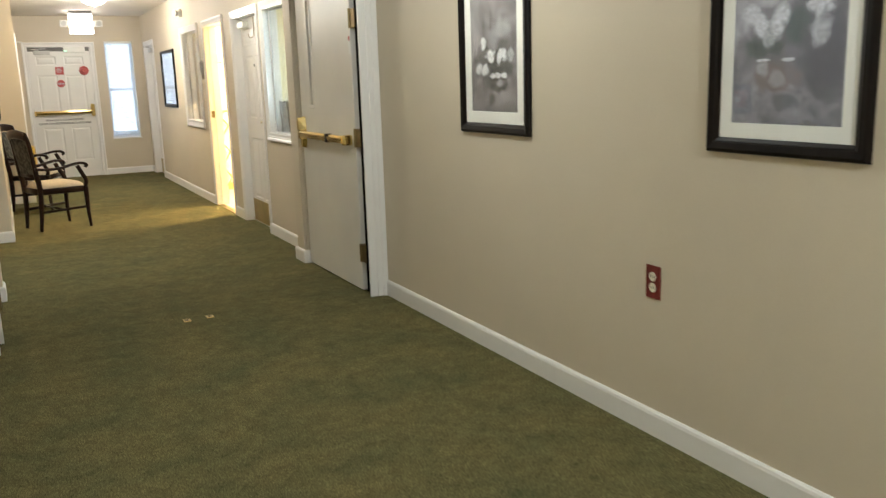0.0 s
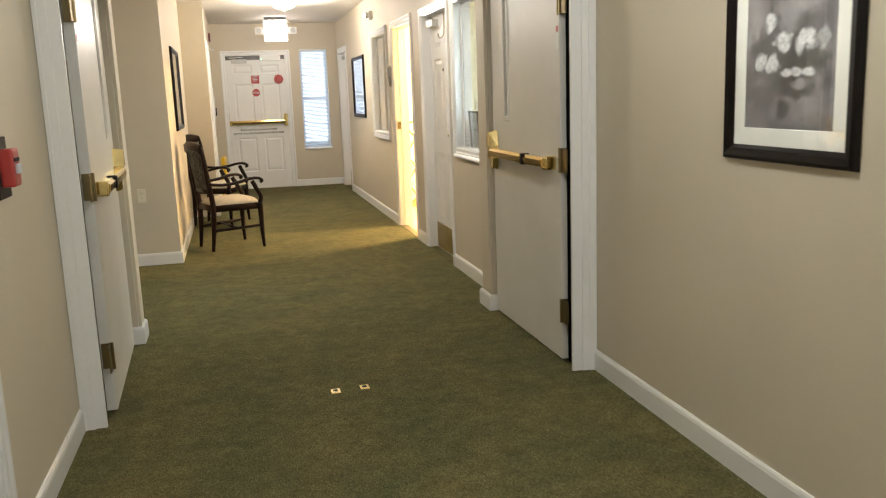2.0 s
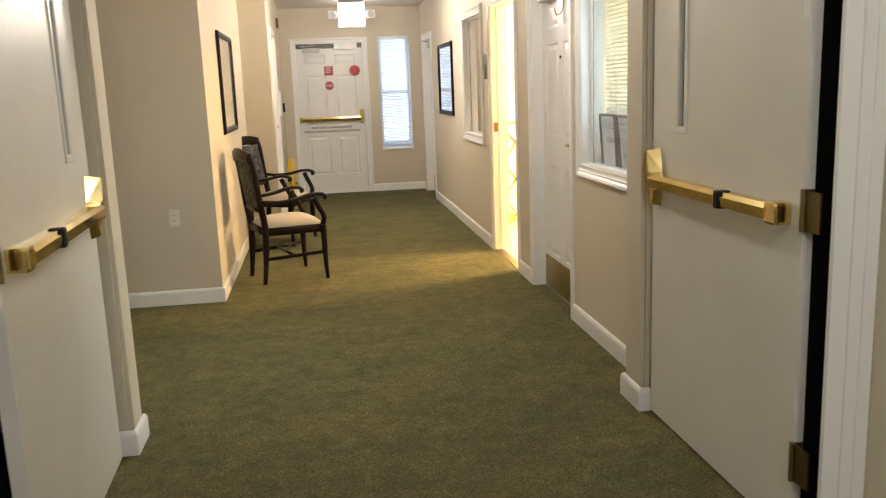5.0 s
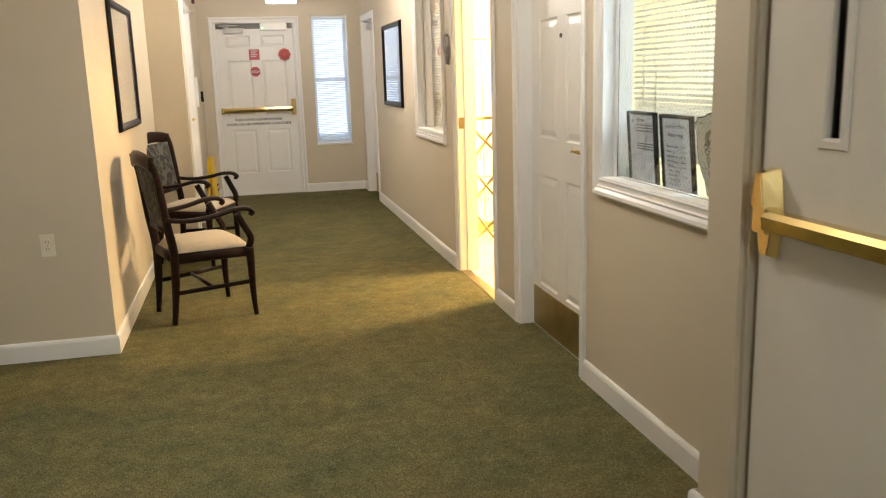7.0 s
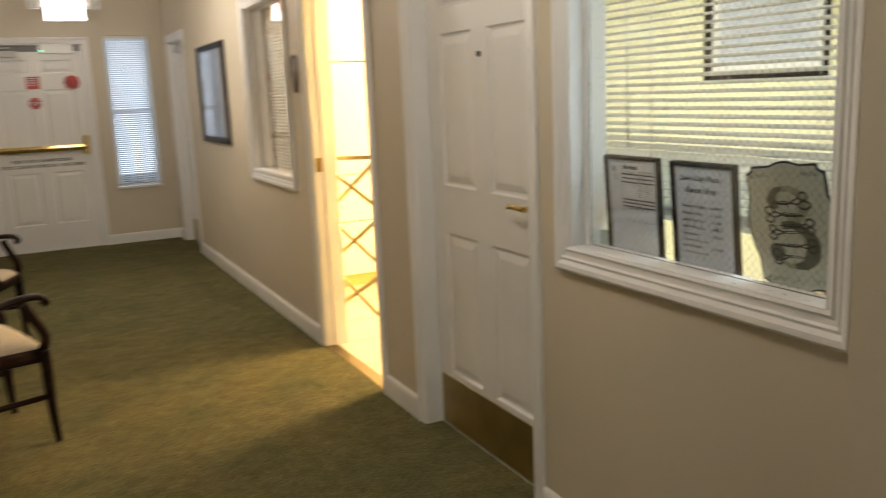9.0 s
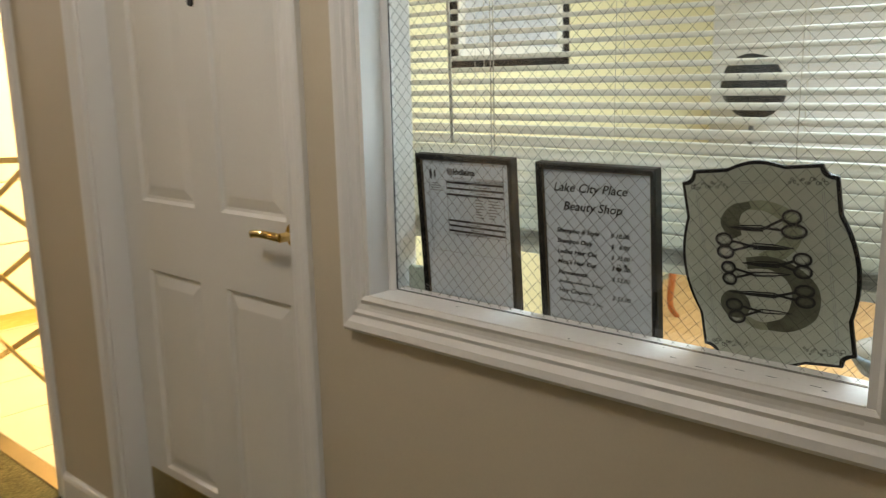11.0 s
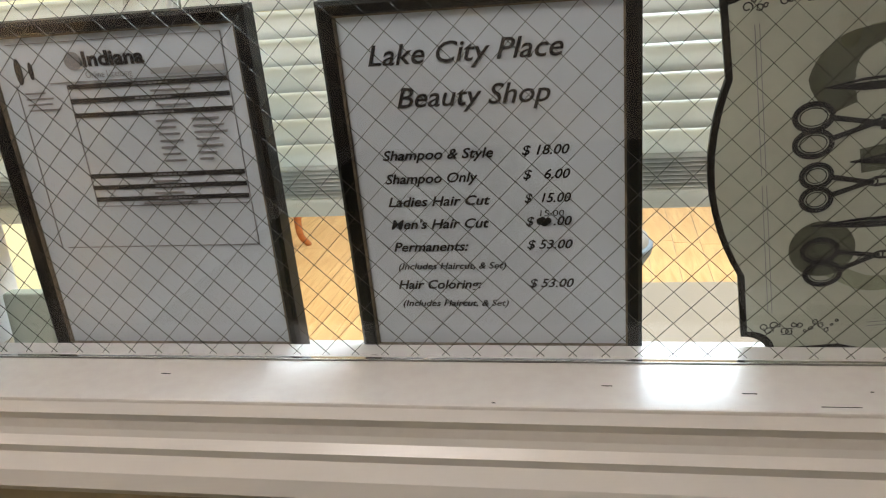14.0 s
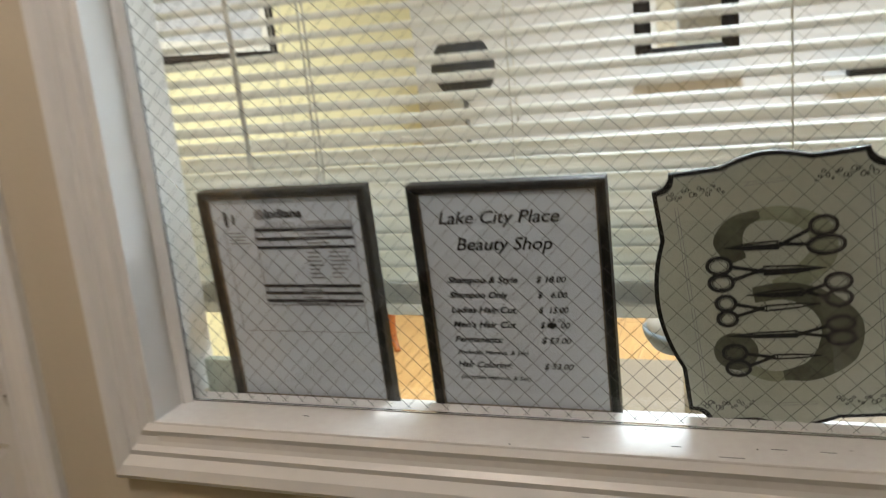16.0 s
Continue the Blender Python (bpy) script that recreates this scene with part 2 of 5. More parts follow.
M_PINE = wood_material("yellow_pine", (0.80, 0.60, 0.22), (0.88, 0.70, 0.30), 0.5, (8, 8, 40), 0.05)
M_OAK = wood_material("honey_oak", (0.50, 0.27, 0.10), (0.66, 0.40, 0.17), 0.4, (3, 40, 3), 0.1)
M_ORANGE_WOOD = wood_material("orange_cherry", (0.30, 0.09, 0.025), (0.45, 0.15, 0.05), 0.35)
M_SEAT = fabric_material("cream_upholstery", (0.50, 0.43, 0.33), (0.55, 0.47, 0.36), 40)
M_TAPESTRY = fabric_material("leaf_tapestry", (0.010, 0.011, 0.009), (0.085, 0.082, 0.07), 10)
M_MAT = surface("cream_mat_board", (0.72, 0.69, 0.61), 0.7, 0.02, 4, 300, 0.1, 0.0004)
M_PAPER = surface("white_paper", (0.57, 0.625, 0.67), 0.6, 0.02, 6, 300, 0.1, 0.0003)
M_INK = surface("black_ink", (0.016, 0.016, 0.018), 0.6, 0.1, 20, 300, 0.0, 0.0003)
M_PALEINK = surface("pale_grey_ink", (0.42, 0.43, 0.44), 0.6, 0.05, 20, 300, 0.0, 0.0003)
M_FILLET = surface("worn_bronze_fillet", (0.20, 0.16, 0.11), 0.45, 0.3, 40, 160, 0.1, 0.0005, 0.5)
M_GREYINK = surface("grey_ink", (0.25, 0.25, 0.26), 0.6, 0.1, 20, 300, 0.0, 0.0003)
M_GLASS = glass_material("clear_glass")
# dark tint puts the shade of the recess behind into the pane
M_GLASS_DIM = glass_material("shade_tinted_glass", (0.30, 0.31, 0.31))
M_WIRE = surface("steel_wire", (0.07, 0.065, 0.055), 0.45, 0.1, 20, 200, 0.0, 0.0003, 0.6)
M_SLAT = slat_material("white_blind_slat", (0.82, 0.815, 0.75), 0.42)
M_SLAT_BEIGE = surface("beige_blind_slat", (0.60, 0.57, 0.48), 0.4, 0.04, 6, 150, 0.03, 0.0003)
M_SLAT_DAY = slat_material("blue_white_blind_slat", (0.78, 0.82, 0.88), 0.32)
M_CORD = surface("white_cord", (0.72, 0.70, 0.62), 0.7, 0.05, 30, 300, 0.1, 0.0003)
M_RED = surface("red_enamel", (0.42, 0.035, 0.03), 0.35, 0.08, 8, 200, 0.05, 0.0003)
M_MAROON = surface("maroon_plastic", (0.17, 0.022, 0.018), 0.35, 0.08, 8, 200, 0.05, 0.0003)
M_IVORY = surface("ivory_plastic", (0.72, 0.67, 0.55), 0.4, 0.04, 8, 200, 0.05, 0.0003)
M_WHITEPL = surface("white_plastic", (0.78, 0.77, 0.74), 0.35, 0.03, 8, 200, 0.05, 0.0003)
M_YELLOW = surface("yellow_plastic", (0.80, 0.50, 0.02), 0.4, 0.05, 8, 200, 0.05, 0.0003)
M_TILE = surface("cream_floor_tile", (0.66, 0.60, 0.47), 0.3, 0.05, 3, 120, 0.05, 0.0004)
M_GROUT = surface("grout", (0.34, 0.30, 0.23), 0.8, 0.1, 6, 200, 0.2, 0.0005)
M_CABINET = surface("white_laminate", (0.80, 0.77, 0.70), 0.35, 0.02, 2, 120, 0.03, 0.0003)
M_PLAQUE = surface("sage_printed_board", (0.47, 0.495, 0.405), 0.3, 0.07, 7, 120, 0.03, 0.0003)
M_PLAQUE_MID = surface("sage_print_tint", (0.30, 0.325, 0.215), 0.35, 0.15, 30, 160, 0.03, 0.0003)
M_PLAQUE_DARK = surface("sage_print_shade", (0.115, 0.122, 0.08), 0.35, 0.25, 30, 160, 0.03, 0.0003)
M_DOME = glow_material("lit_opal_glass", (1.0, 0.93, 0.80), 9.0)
M_EXIT = glow_material("lit_exit_panel", (1.0, 0.95, 0.90), 5.0)
M_EXITRED = glow_material("lit_red_letters", (1.0, 0.42, 0.36), 3.2)
M_GREEN = glow_material("green_indicator", (0.25, 1.0, 0.55), 4.0)
M_OUT = surface("outside_grass", (0.07, 0.10, 0.035), 0.9, 0.3, 0.4, 12, 0.5, 0.02)
M_DARK = surface("dark_recess", (0.02, 0.02, 0.02), 0.8, 0.1, 4, 60, 0.1, 0.001)
M_SLATE = surface("slate_vinyl", (0.15, 0.175, 0.20), 0.4, 0.08, 8, 200, 0.05, 0.0003)
M_FLOORMAT = surface("cream_vinyl", (0.27, 0.215, 0.16), 0.45, 0.04, 3, 160, 0.1, 0.0004)
M_PADTAN = surface("tan_vinyl", (0.26, 0.23, 0.20), 0.4, 0.06, 8, 200, 0.1, 0.0004)
M_BLUE = surface("teal_plastic", (0.06, 0.20, 0.26), 0.4, 0.1, 8, 200, 0.05, 0.0003)
M_GREYBLOCK = surface("sage_board", (0.44, 0.50, 0.42), 0.6, 0.08, 8, 200, 0.1, 0.0003)


# ---- mesh helpers ----
def part(name, bm, mat, parent=None, label=""):
    me = bpy.data.meshes.new(name)
    bm.normal_update()
    bm.to_mesh(me)
    bm.free()
    me.materials.append(mat)
    ob = new(name, me)
    if parent is not None:
        ob.parent = parent
    if label:
        tagged(ob, label)
    return ob


def empty(name, m, label, category, group="", kind=""):
    ob = new(name)
    ob.matrix_world = m
    return tagged(ob, label, category, group, kind)


def box(bm, x0, y0, z0, x1, y1, z1, bevel=0.0):
    """A box between two corners, its edges softened by bevel."""
    vs = [bm.verts.new((x, y, z)) for x in (x0, x1) for y in (y0, y1) for z in (z0, z1)]
    fs = [bm.faces.new([vs[i] for i in q]) for q in ((0, 1, 3, 2), (4, 6, 7, 5), (0, 4, 5, 1), (2, 3, 7, 6), (0, 2, 6, 4), (1, 5, 7, 3))]
    if bevel > 0:
        es = list({e for f in fs for e in f.edges})
        bmesh.ops.bevel(bm, geom=es, offset=bevel, segments=2, profile=0.6, affect="EDGES")


def boxes(*items, bevel=0.0):
    bm = bmesh.new()
    for b in items:
        box(bm, *b, bevel=bevel)
    return bm


def cylinder(bm, m, r0, r1, depth, seg=20):
    bmesh.ops.create_cone(bm, cap_ends=True, segments=seg, radius1=r0, radius2=r1, depth=depth, matrix=m)


def lathe(profile, seg=32):
    """A solid of revolution about z from (r, z) pairs."""
    bm = bmesh.new()
    rings = []
    for r, z in profile:
        rings.append([bm.verts.new((r * math.cos(2 * math.pi * i / seg), r * math.sin(2 * math.pi * i / seg), z)) for i in range(seg)] if r > 1e-5 else [bm.verts.new((0, 0, z))])
    for a, b in zip(rings, rings[1:]):
        for i in range(seg):
            j = (i + 1) % seg
            q = [a[i % len(a)], a[j % len(a)], b[j % len(b)], b[i % len(b)]]
            q = list(dict.fromkeys(q))
            if len(q) > 2:
                bm.faces.new(q)
    for f in bm.faces:
        f.smooth = True
    bmesh.ops.recalc_face_normals(bm, faces=bm.faces)
    return bm


def sweep(bm, pts, sizes, side=(0, 1, 0), seg=10, square=2.6):
    """A bar along pts; sizes are (half width along side, half height); the section is a rounded rectangle."""
    pts = [Vector(p) for p in pts]
    rings = []
    for i, p in enumerate(pts):
        d = (pts[min(i + 1, len(pts) - 1)] - pts[max(i - 1, 0)]).normalized()
        s = Vector(side)
        s = (s - d * s.dot(d)).normalized()
        u = d.cross(s)
        w, h = sizes[i] if isinstance(sizes, list) else sizes
        ring = []
        for k in range(seg):
            a = 2 * math.pi * (k + 0.5) / seg
            c, q = math.cos(a), math.sin(a)
            ring.append(bm.verts.new(p + s * (w * math.copysign(abs(c) ** (2 / square), c)) + u * (h * math.copysign(abs(q) ** (2 / square), q))))
        rings.append(ring)
    for a, b in zip(rings, rings[1:]):
        for k in range(seg):
            f = bm.faces.new([a[k], a[(k + 1) % seg], b[(k + 1) % seg], b[k]])
            f.smooth = True
    bm.faces.new(rings[0][::-1])
    bm.faces.new(rings[-1])
    bmesh.ops.recalc_face_normals(bm, faces=bm.faces)


def curve_points(ctrl, n=14):
    """Points along a smooth Catmull-Rom line through ctrl."""
    c = [Vector(p) for p in ctrl]
    c = [2 * c[0] - c[1], *c, 2 * c[-1] - c[-2]]
    out = []
    for i in range(1, len(c) - 2):
        for k in range(n):
            t = k / n
            out.append(0.5 * ((2 * c[i]) + (c[i + 1] - c[i - 1]) * t + (2 * c[i - 1] - 5 * c[i] + 4 * c[i + 1] - c[i + 2]) * t * t + (3 * c[i] - c[i - 1] - 3 * c[i + 1] + c[i + 2]) * t ** 3))
    return out + [c[-2]]


def moulding(u0, v0, u1, v1, profile, place, open_foot=False):
    """A mitred moulding round the rectangle u0..u1, v0..v1. profile: (outward, proud) pairs; place maps (u, v, proud) to the world.
    open_foot leaves out the lower side, for a door's casing."""
    bm = bmesh.new()
    corner_rows = []
    for d, h in profile:
        low = v0 if open_foot else v0 - d
        corner_rows.append([bm.verts.new(place(u, v, h)) for u, v in ((u0 - d, low), (u0 - d, v1 + d), (u1 + d, v1 + d), (u1 + d, low))])
    n = len(profile)
    for i in range(n):
        a, b = corner_rows[i], corner_rows[(i + 1) % n]
        for k in range(3 if open_foot else 4):
            j = (k + 1) % 4
            bm.faces.new([a[k], a[j], b[j], b[k]])
    if open_foot:
        bm.faces.new([r[0] for r in corner_rows])
        bm.faces.new([r[3] for r in corner_rows][::-1])
    bmesh.ops.recalc_face_normals(bm, faces=bm.faces)
    return bm


CASING = [(0.0, -0.001), (0.0, 0.010), (0.006, 0.013), (0.012, 0.010), (0.030, 0.012), (0.040, 0.018), (0.054, 0.019), (0.060, 0.014), (0.060, -0.001)]
SILLCASE = [(0.0, -0.001), (0.0, 0.012), (0.008, 0.016), (0.018, 0.011), (0.030, 0.013), (0.036, 0.019), (0.044, 0.016), (0.056, 0.024), (0.070, 0.026), (0.078, 0.020), (0.080, -0.001)]
FRAMEP = [(-0.012, 0.004), (-0.012, 0.012), (0.0, 0.018), (0.006, 0.024), (0.026, 0.028), (0.036, 0.022), (0.040, 0.010), (0.040, 0.002)]


def text_mesh(body, size, mat, parent, m, shear=0.0, name="lettering", align="LEFT", thick=0.0):
    cu = bpy.data.curves.new(name, "FONT")
    cu.body, cu.size, cu.shear, cu.align_x, cu.offset = body, size, shear, align, thick
    cu.resolution_u = 3
    tmp = bpy.data.objects.new(name, cu)
    me = bpy.data.meshes.new_from_object(tmp)
    bpy.data.objects.remove(tmp)
    me.materials.clear()
    me.materials.append(mat)
    ob = new(name, me)
    ob.parent = parent
    ob.matrix_local = m
    return ob


# ---- structure ----
XR, XL, XF, YE, ZC = 2.325, -0.125, 0.37, 16.03, 2.58


def structure(name, bm, mat, label, category):
    return tagged(part(name, bm, mat), label, category, kind="structure")


def wall_along_y(name, x0, x1, y0, y1, openings, label, mat=None):
    """A wall between x0 and x1, pierced by openings (ya, yb, za, zb)."""
    bm, y = bmesh.new(), y0
    for ya, yb, za, zb in sorted(openings):
        box(bm, x0, y, 0, x1, ya, ZC)
        if za > 0:
            box(bm, x0, ya, 0, x1, yb, za)
        box(bm, x0, ya, zb, x1, yb, ZC)
        y = yb
    box(bm, x0, y, 0, x1, y1, ZC)
    return structure(name, bm, mat or M_WALL, label, "wall")


W2 = (7.68, 8.624, 0.983, 2.09)
W1 = (11.545, 12.49, 0.983, 2.10)
D2 = (8.855, 9.757, 0.0, 2.09)
D1 = (10.25, 11.15, 0.0, 2.10)
RD = (14.92, 15.74, 0.0, 2.09)
D0 = (3.98, 4.85, 0.0, 2.09)
LD = (13.26, 14.12, 0.0, 2.09)
XIT = (0.562, 1.514, 0.0, 2.11)
WIN = (1.725, 2.165, 0.605, 2.18)

structure("floor", boxes((-3.2, -2.2, -0.1, XR, YE + 0.1, 0.0)), M_CARPET, "olive green low loop carpet, worn along the middle", "floor")
structure("ceiling", boxes((-3.3, -2.3, ZC, 7.4, YE + 0.3, ZC + 0.12)), M_CEIL, "cream textured flat ceiling over the hallway", "ceiling")
wall_along_y("wall_east", XR, XR + 0.13, -2.2, YE, [(*W2[:2], 0.955, W2[3]), D2, D1, (*W1[:2], 0.955, W1[3]), RD], "beige painted hallway wall with doors and inside windows")
wall_along_y("wall_west_near", XL - 0.13, XL, -2.2, 7.555, [D0], "beige painted hallway wall beside the fire doors")
structure("wall_nook_north", boxes((-3.2, 9.94, 0, 0.085, 10.07, ZC)), M_WALL, "beige painted end wall of the side nook", "wall")
structure("wall_west_far", boxes((-0.045, 10.07, 0, 0.085, 12.98, ZC)), M_WALL, "beige painted wall behind the two armchairs", "wall")
structure("wall_step", boxes((-0.045, 12.98, 0, XF, 13.11, ZC)), M_WALL, "beige painted short step of the hallway wall", "wall")
wall_along_y("wall_west_end", XF - 0.13, XF, 13.11, YE, [LD], "beige painted wall beside the exit door")
structure("wall_nook_south", boxes((-3.2, 7.425, 0, XL - 0.13, 7.555, ZC)), M_WALL, "beige painted south wall of the side nook", "wall")
structure("wall_nook_west", boxes((-3.3, 7.36, 0, -3.2, 10.07, ZC)), M_WALL, "beige painted back wall of the side nook", "wall")
structure("wall_south", boxes((-0.255, -2.3, 0, XR + 0.13, -2.2, ZC)), M_WALL, "beige painted wall that closes the hallway", "wall")

end_bm = bmesh.new()
for b in ((-0.1, 0, XIT[0], ZC), (XIT[0], XIT[3], XIT[1], ZC), (XIT[1], 0, WIN[0], ZC), (WIN[0], 0, WIN[1], WIN[2]), (WIN[0], WIN[3], WIN[1], ZC), (WIN[1], 0, 2.46, ZC)):
    box(end_bm, b[0], YE, b[1], b[2], YE + 0.2, b[3])
structure("wall_north", end_bm, M_WALL, "beige painted end wall with the exit door and a window", "wall")

# pilasters past the fire doors, and the nibs that carry their frame
for name, x0, x1, y0, y1 in (("wall_pilaster_east", 2.173, XR, 7.335, 7.54), ("wall_pilaster_west", XL, 0.002, 7.375, 7.555), ("wall_nib_east", 2.268, XR, 6.052, 6.14), ("wall_nib_west", XL, -0.094, 6.052, 6.14)):
    bm = bmesh.new()
    box(bm, x0, y0, 0, x1, y1, ZC)
    bmesh.ops.bevel(bm, geom=[e for e in bm.edges if abs(e.verts[0].co.z - e.verts[1].co.z) > 1], offset=0.018, segments=4, affect="EDGES")
    structure(name, bm, M_WALL, "beige painted pilaster with rounded corners", "wall")
structure("wall_header", boxes((-0.094, 6.052, 2.15, 2.268, 6.14, ZC)), M_WALL, "beige painted header above the fire doors", "wall")


# strips of carpet that run into the door recesses
for name, x0, x1, o in (("floor_recess_salon", XR, XR + 0.13, D2), ("floor_recess_far", XR, XR + 0.13, RD), ("floor_recess_west", XF - 0.13, XF, LD), ("floor_recess_near", XL - 0.13, XL, D0)):
    if x0 >= XR:
        structure(name, boxes((x0, o[0], -0.1, x1, o[1], 0.0015)), M_CARPET, "olive green carpet in the door recess", "floor")


# ---- baseboards ----
BASEP = [(0.0, 0.0), (0.0155, 0.0), (0.0155, 0.085), (0.012, 0.097), (0.006, 0.104), (0.0, 0.105)]


def baseboard(pts, flip=1):
    """A skirting board along the floor line pts, standing out to the walker's left (flip 1) or right (-1), mitred at the corners."""
    bm, n, rings = bmesh.new(), len(pts), []
    for i, p in enumerate(pts):
        p = Vector((*p, 0))
        a = (p - Vector((*pts[i - 1], 0))).normalized() if i else None
        b = (Vector((*pts[i + 1], 0)) - p).normalized() if i < n - 1 else None
        a, b = a or b, b or a
        na, nb = (Vector((-d.y, d.x, 0)) * flip for d in (a, b))
        m = (na + nb).normalized()
        m = m / max(0.3, m.dot(na))
        rings.append([bm.verts.new(p + m * d + Vector((0, 0, z))) for d, z in BASEP])
    for r, s in zip(rings, rings[1:]):
        for k in range(len(BASEP) - 1):
            bm.faces.new([r[k], r[k + 1], s[k + 1], s[k]])
    bm.faces.new(rings[0][::-1])
    bm.faces.new(rings[-1])
    bmesh.ops.recalc_face_normals(bm, faces=bm.faces)
    return structure("baseboard", bm, M_TRIM, "white painted wooden baseboard along the carpet", "baseboard")


baseboard([(XR, -2.2), (XR, 6.035)])
baseboard([(2.24, 7.335), (2.173, 7.335), (2.173, 7.54), (XR, 7.54), (XR, 8.795)])
baseboard([(XR, 9.817), (XR, 10.19)])
baseboard([(XR, 11.21), (XR, 14.86)])
baseboard([(XL, -2.2), (XL, 3.92)], -1)
baseboard([(XL, 4.91), (XL, 6.035)], -1)
baseboard([(-0.095, 7.375), (0.002, 7.375), (0.002, 7.555), (XL - 0.13, 7.555)], -1)
baseboard([(-3.2, 9.94), (0.085, 9.94), (0.085, 12.98), (XF, 12.98), (XF, 13.2)], -1)
baseboard([(XF, 14.18), (XF, YE), (0.50, YE)], -1)
baseboard([(1.575, YE), (XR, YE), (XR, 15.80)], -1)


# ---- door and window trim ----
def local(u, v, h):
    return (u, v, h)


def face_right(y, z=0.0, x=XR):
    """The pose of a thing on the wall that faces -x: local x runs to the viewer's right, y up, z out of the wall."""
    return pose(x, y, z, 90, 0, -90)


def face_left(y, z=0.0, x=0.085):
    return pose(x, y, z, 90, 0, 90)


def face_end(x, z=0.0, y=YE):
    return pose(x, y, z, 90, 0, 0)


def jambs(w, h, depth):
    """The lining of an opening w wide and h high, with a stop."""
    return boxes((-w / 2 - 0.004, 0, -depth, -w / 2 + 0.012, h, 0.002), (w / 2 - 0.012, 0, -depth, w / 2 + 0.004, h, 0.002), (-w / 2 + 0.012, h - 0.012, -depth, w / 2 - 0.012, h + 0.004, 0.002))


def panel_mesh(w, h):
    """A raised field: a shallow sunk moulding with a bevelled middle."""
    bm = bmesh.new()
    rows = [(0.0, 0.0), (0.008, -0.009), (0.016, -0.010), (0.044, -0.002), (0.05, -0.0015)]
    rings = [[bm.verts.new((sx * (w / 2 - d), sy * (h / 2 - d), z)) for sx, sy in ((-1, -1), (1, -1), (1, 1), (-1, 1))] for d, z in rows]
    for a, b in zip(rings, rings[1:]):
        for k in range(4):
            bm.faces.new([a[k], a[(k + 1) % 4], b[(k + 1) % 4], b[k]])
    bm.faces.new(rings[-1])
    return bm


def panel_leaf(root, w, h, z, mat, rows=((0.265, 0.62), (1.085, 0.615), (1.80, 0.17))):
    """A six-panel leaf w by h with its front at depth z below the wall, its frame and its six panels."""
    leaf = new("door_leaf")
    leaf.parent = root
    stile, mull = 0.108, 0.12
    pw = (w - 2 * stile - mull) / 2
    bm = bmesh.new()
    box(bm, -w / 2, 0, z - 0.042, w / 2, h, z - 0.012)
    xs = (-w / 2, -w / 2 + stile, -mull / 2, mull / 2, w / 2 - stile, w / 2)
    box(bm, xs[0], 0, z - 0.012, xs[1], h, z)
    box(bm, xs[2], 0, z - 0.012, xs[3], h, z)
    box(bm, xs[4], 0, z - 0.012, xs[5], h, z)
    for xa, xb in ((xs[1], xs[2]), (xs[3], xs[4])):
        y = 0
        for y0, ph in rows:
            box(bm, xa, y, z - 0.012, xb, y0, z)
            y = y0 + ph
        box(bm, xa, y, z - 0.012, xb, h, z)
    f = part("slab", bm, mat, leaf)
    for y0, ph in rows:
        for cx in ((xs[1] + xs[2]) / 2, (xs[3] + xs[4]) / 2):
            p = part("panel", panel_mesh(pw, ph), mat, leaf)
            p.location = (cx, y0 + ph / 2, z)
    return leaf


def lever_handle(root, x, y, z, turn, mat):
    bm = bmesh.new()
    cylinder(bm, pose(x, y, z + 0.006), 0.031, 0.028, 0.012, 24)
    cylinder(bm, pose(x, y, z + 0.03), 0.011, 0.011, 0.045, 16)
    sweep(bm, curve_points([(x, y, z + 0.05), (x + turn * 0.04, y + 0.003, z + 0.055), (x + turn * 0.085, y + 0.001, z + 0.05), (x + turn * 0.115, y - 0.004, z + 0.045)], 5), (0.007, 0.010), side=(0, 0, 1))
    return part("lever_handle", bm, mat, root, "polished brass lever handle")


def closer(root, x, y, z, turn, mat):
    body = part("door_closer", boxes((x - 0.12, y - 0.03, z, x + 0.12, y + 0.03, z + 0.055), bevel=0.006), mat, root, "grey overhead door closer")
    bm = bmesh.new()
    sweep(bm, [(x + turn * 0.05, y + 0.035, z + 0.03), (x + turn * 0.16, y + 0.05, z + 0.16)], (0.012, 0.005), side=(1, 0, 0))
    sweep(bm, [(x + turn * 0.16, y + 0.05, z + 0.16), (x - turn * 0.06, y + 0.06, z + 0.05)], (0.010, 0.005), side=(1, 0, 0))
    part("closer_arm", bm, mat, root)


def closed_door(name, m, w, h, recess, label, lever_side=1, kick=True, mat=None, depth=0.12, with_closer=True):
    root = empty(name, m, label, "door", kind="structure")
    part("casing", moulding(-w / 2, 0, w / 2, h, CASING, local, True), M_TRIM, root)
    part("jamb", jambs(w, h, depth), M_TRIM, root)
    panel_leaf(root, w - 0.03, h - 0.02, -recess, mat or M_DOORP)
    lever_handle(root, lever_side * (w / 2 - 0.085), 1.06, -recess, -lever_side, M_BRASS)
    if kick:
        part("kick_plate", boxes((-w / 2 + 0.03, 0.012, -recess, w / 2 - 0.03, 0.240, -recess + 0.003)), M_KICK, root, "tarnished brass kick plate")
    if with_closer:
        closer(root, -lever_side * (w / 2 - 0.2), h - 0.085, -recess, lever_side, M_ALU)
    return root


def width(o):
    return o[1] - o[0]


def mid(o):
    return (o[0] + o[1]) / 2


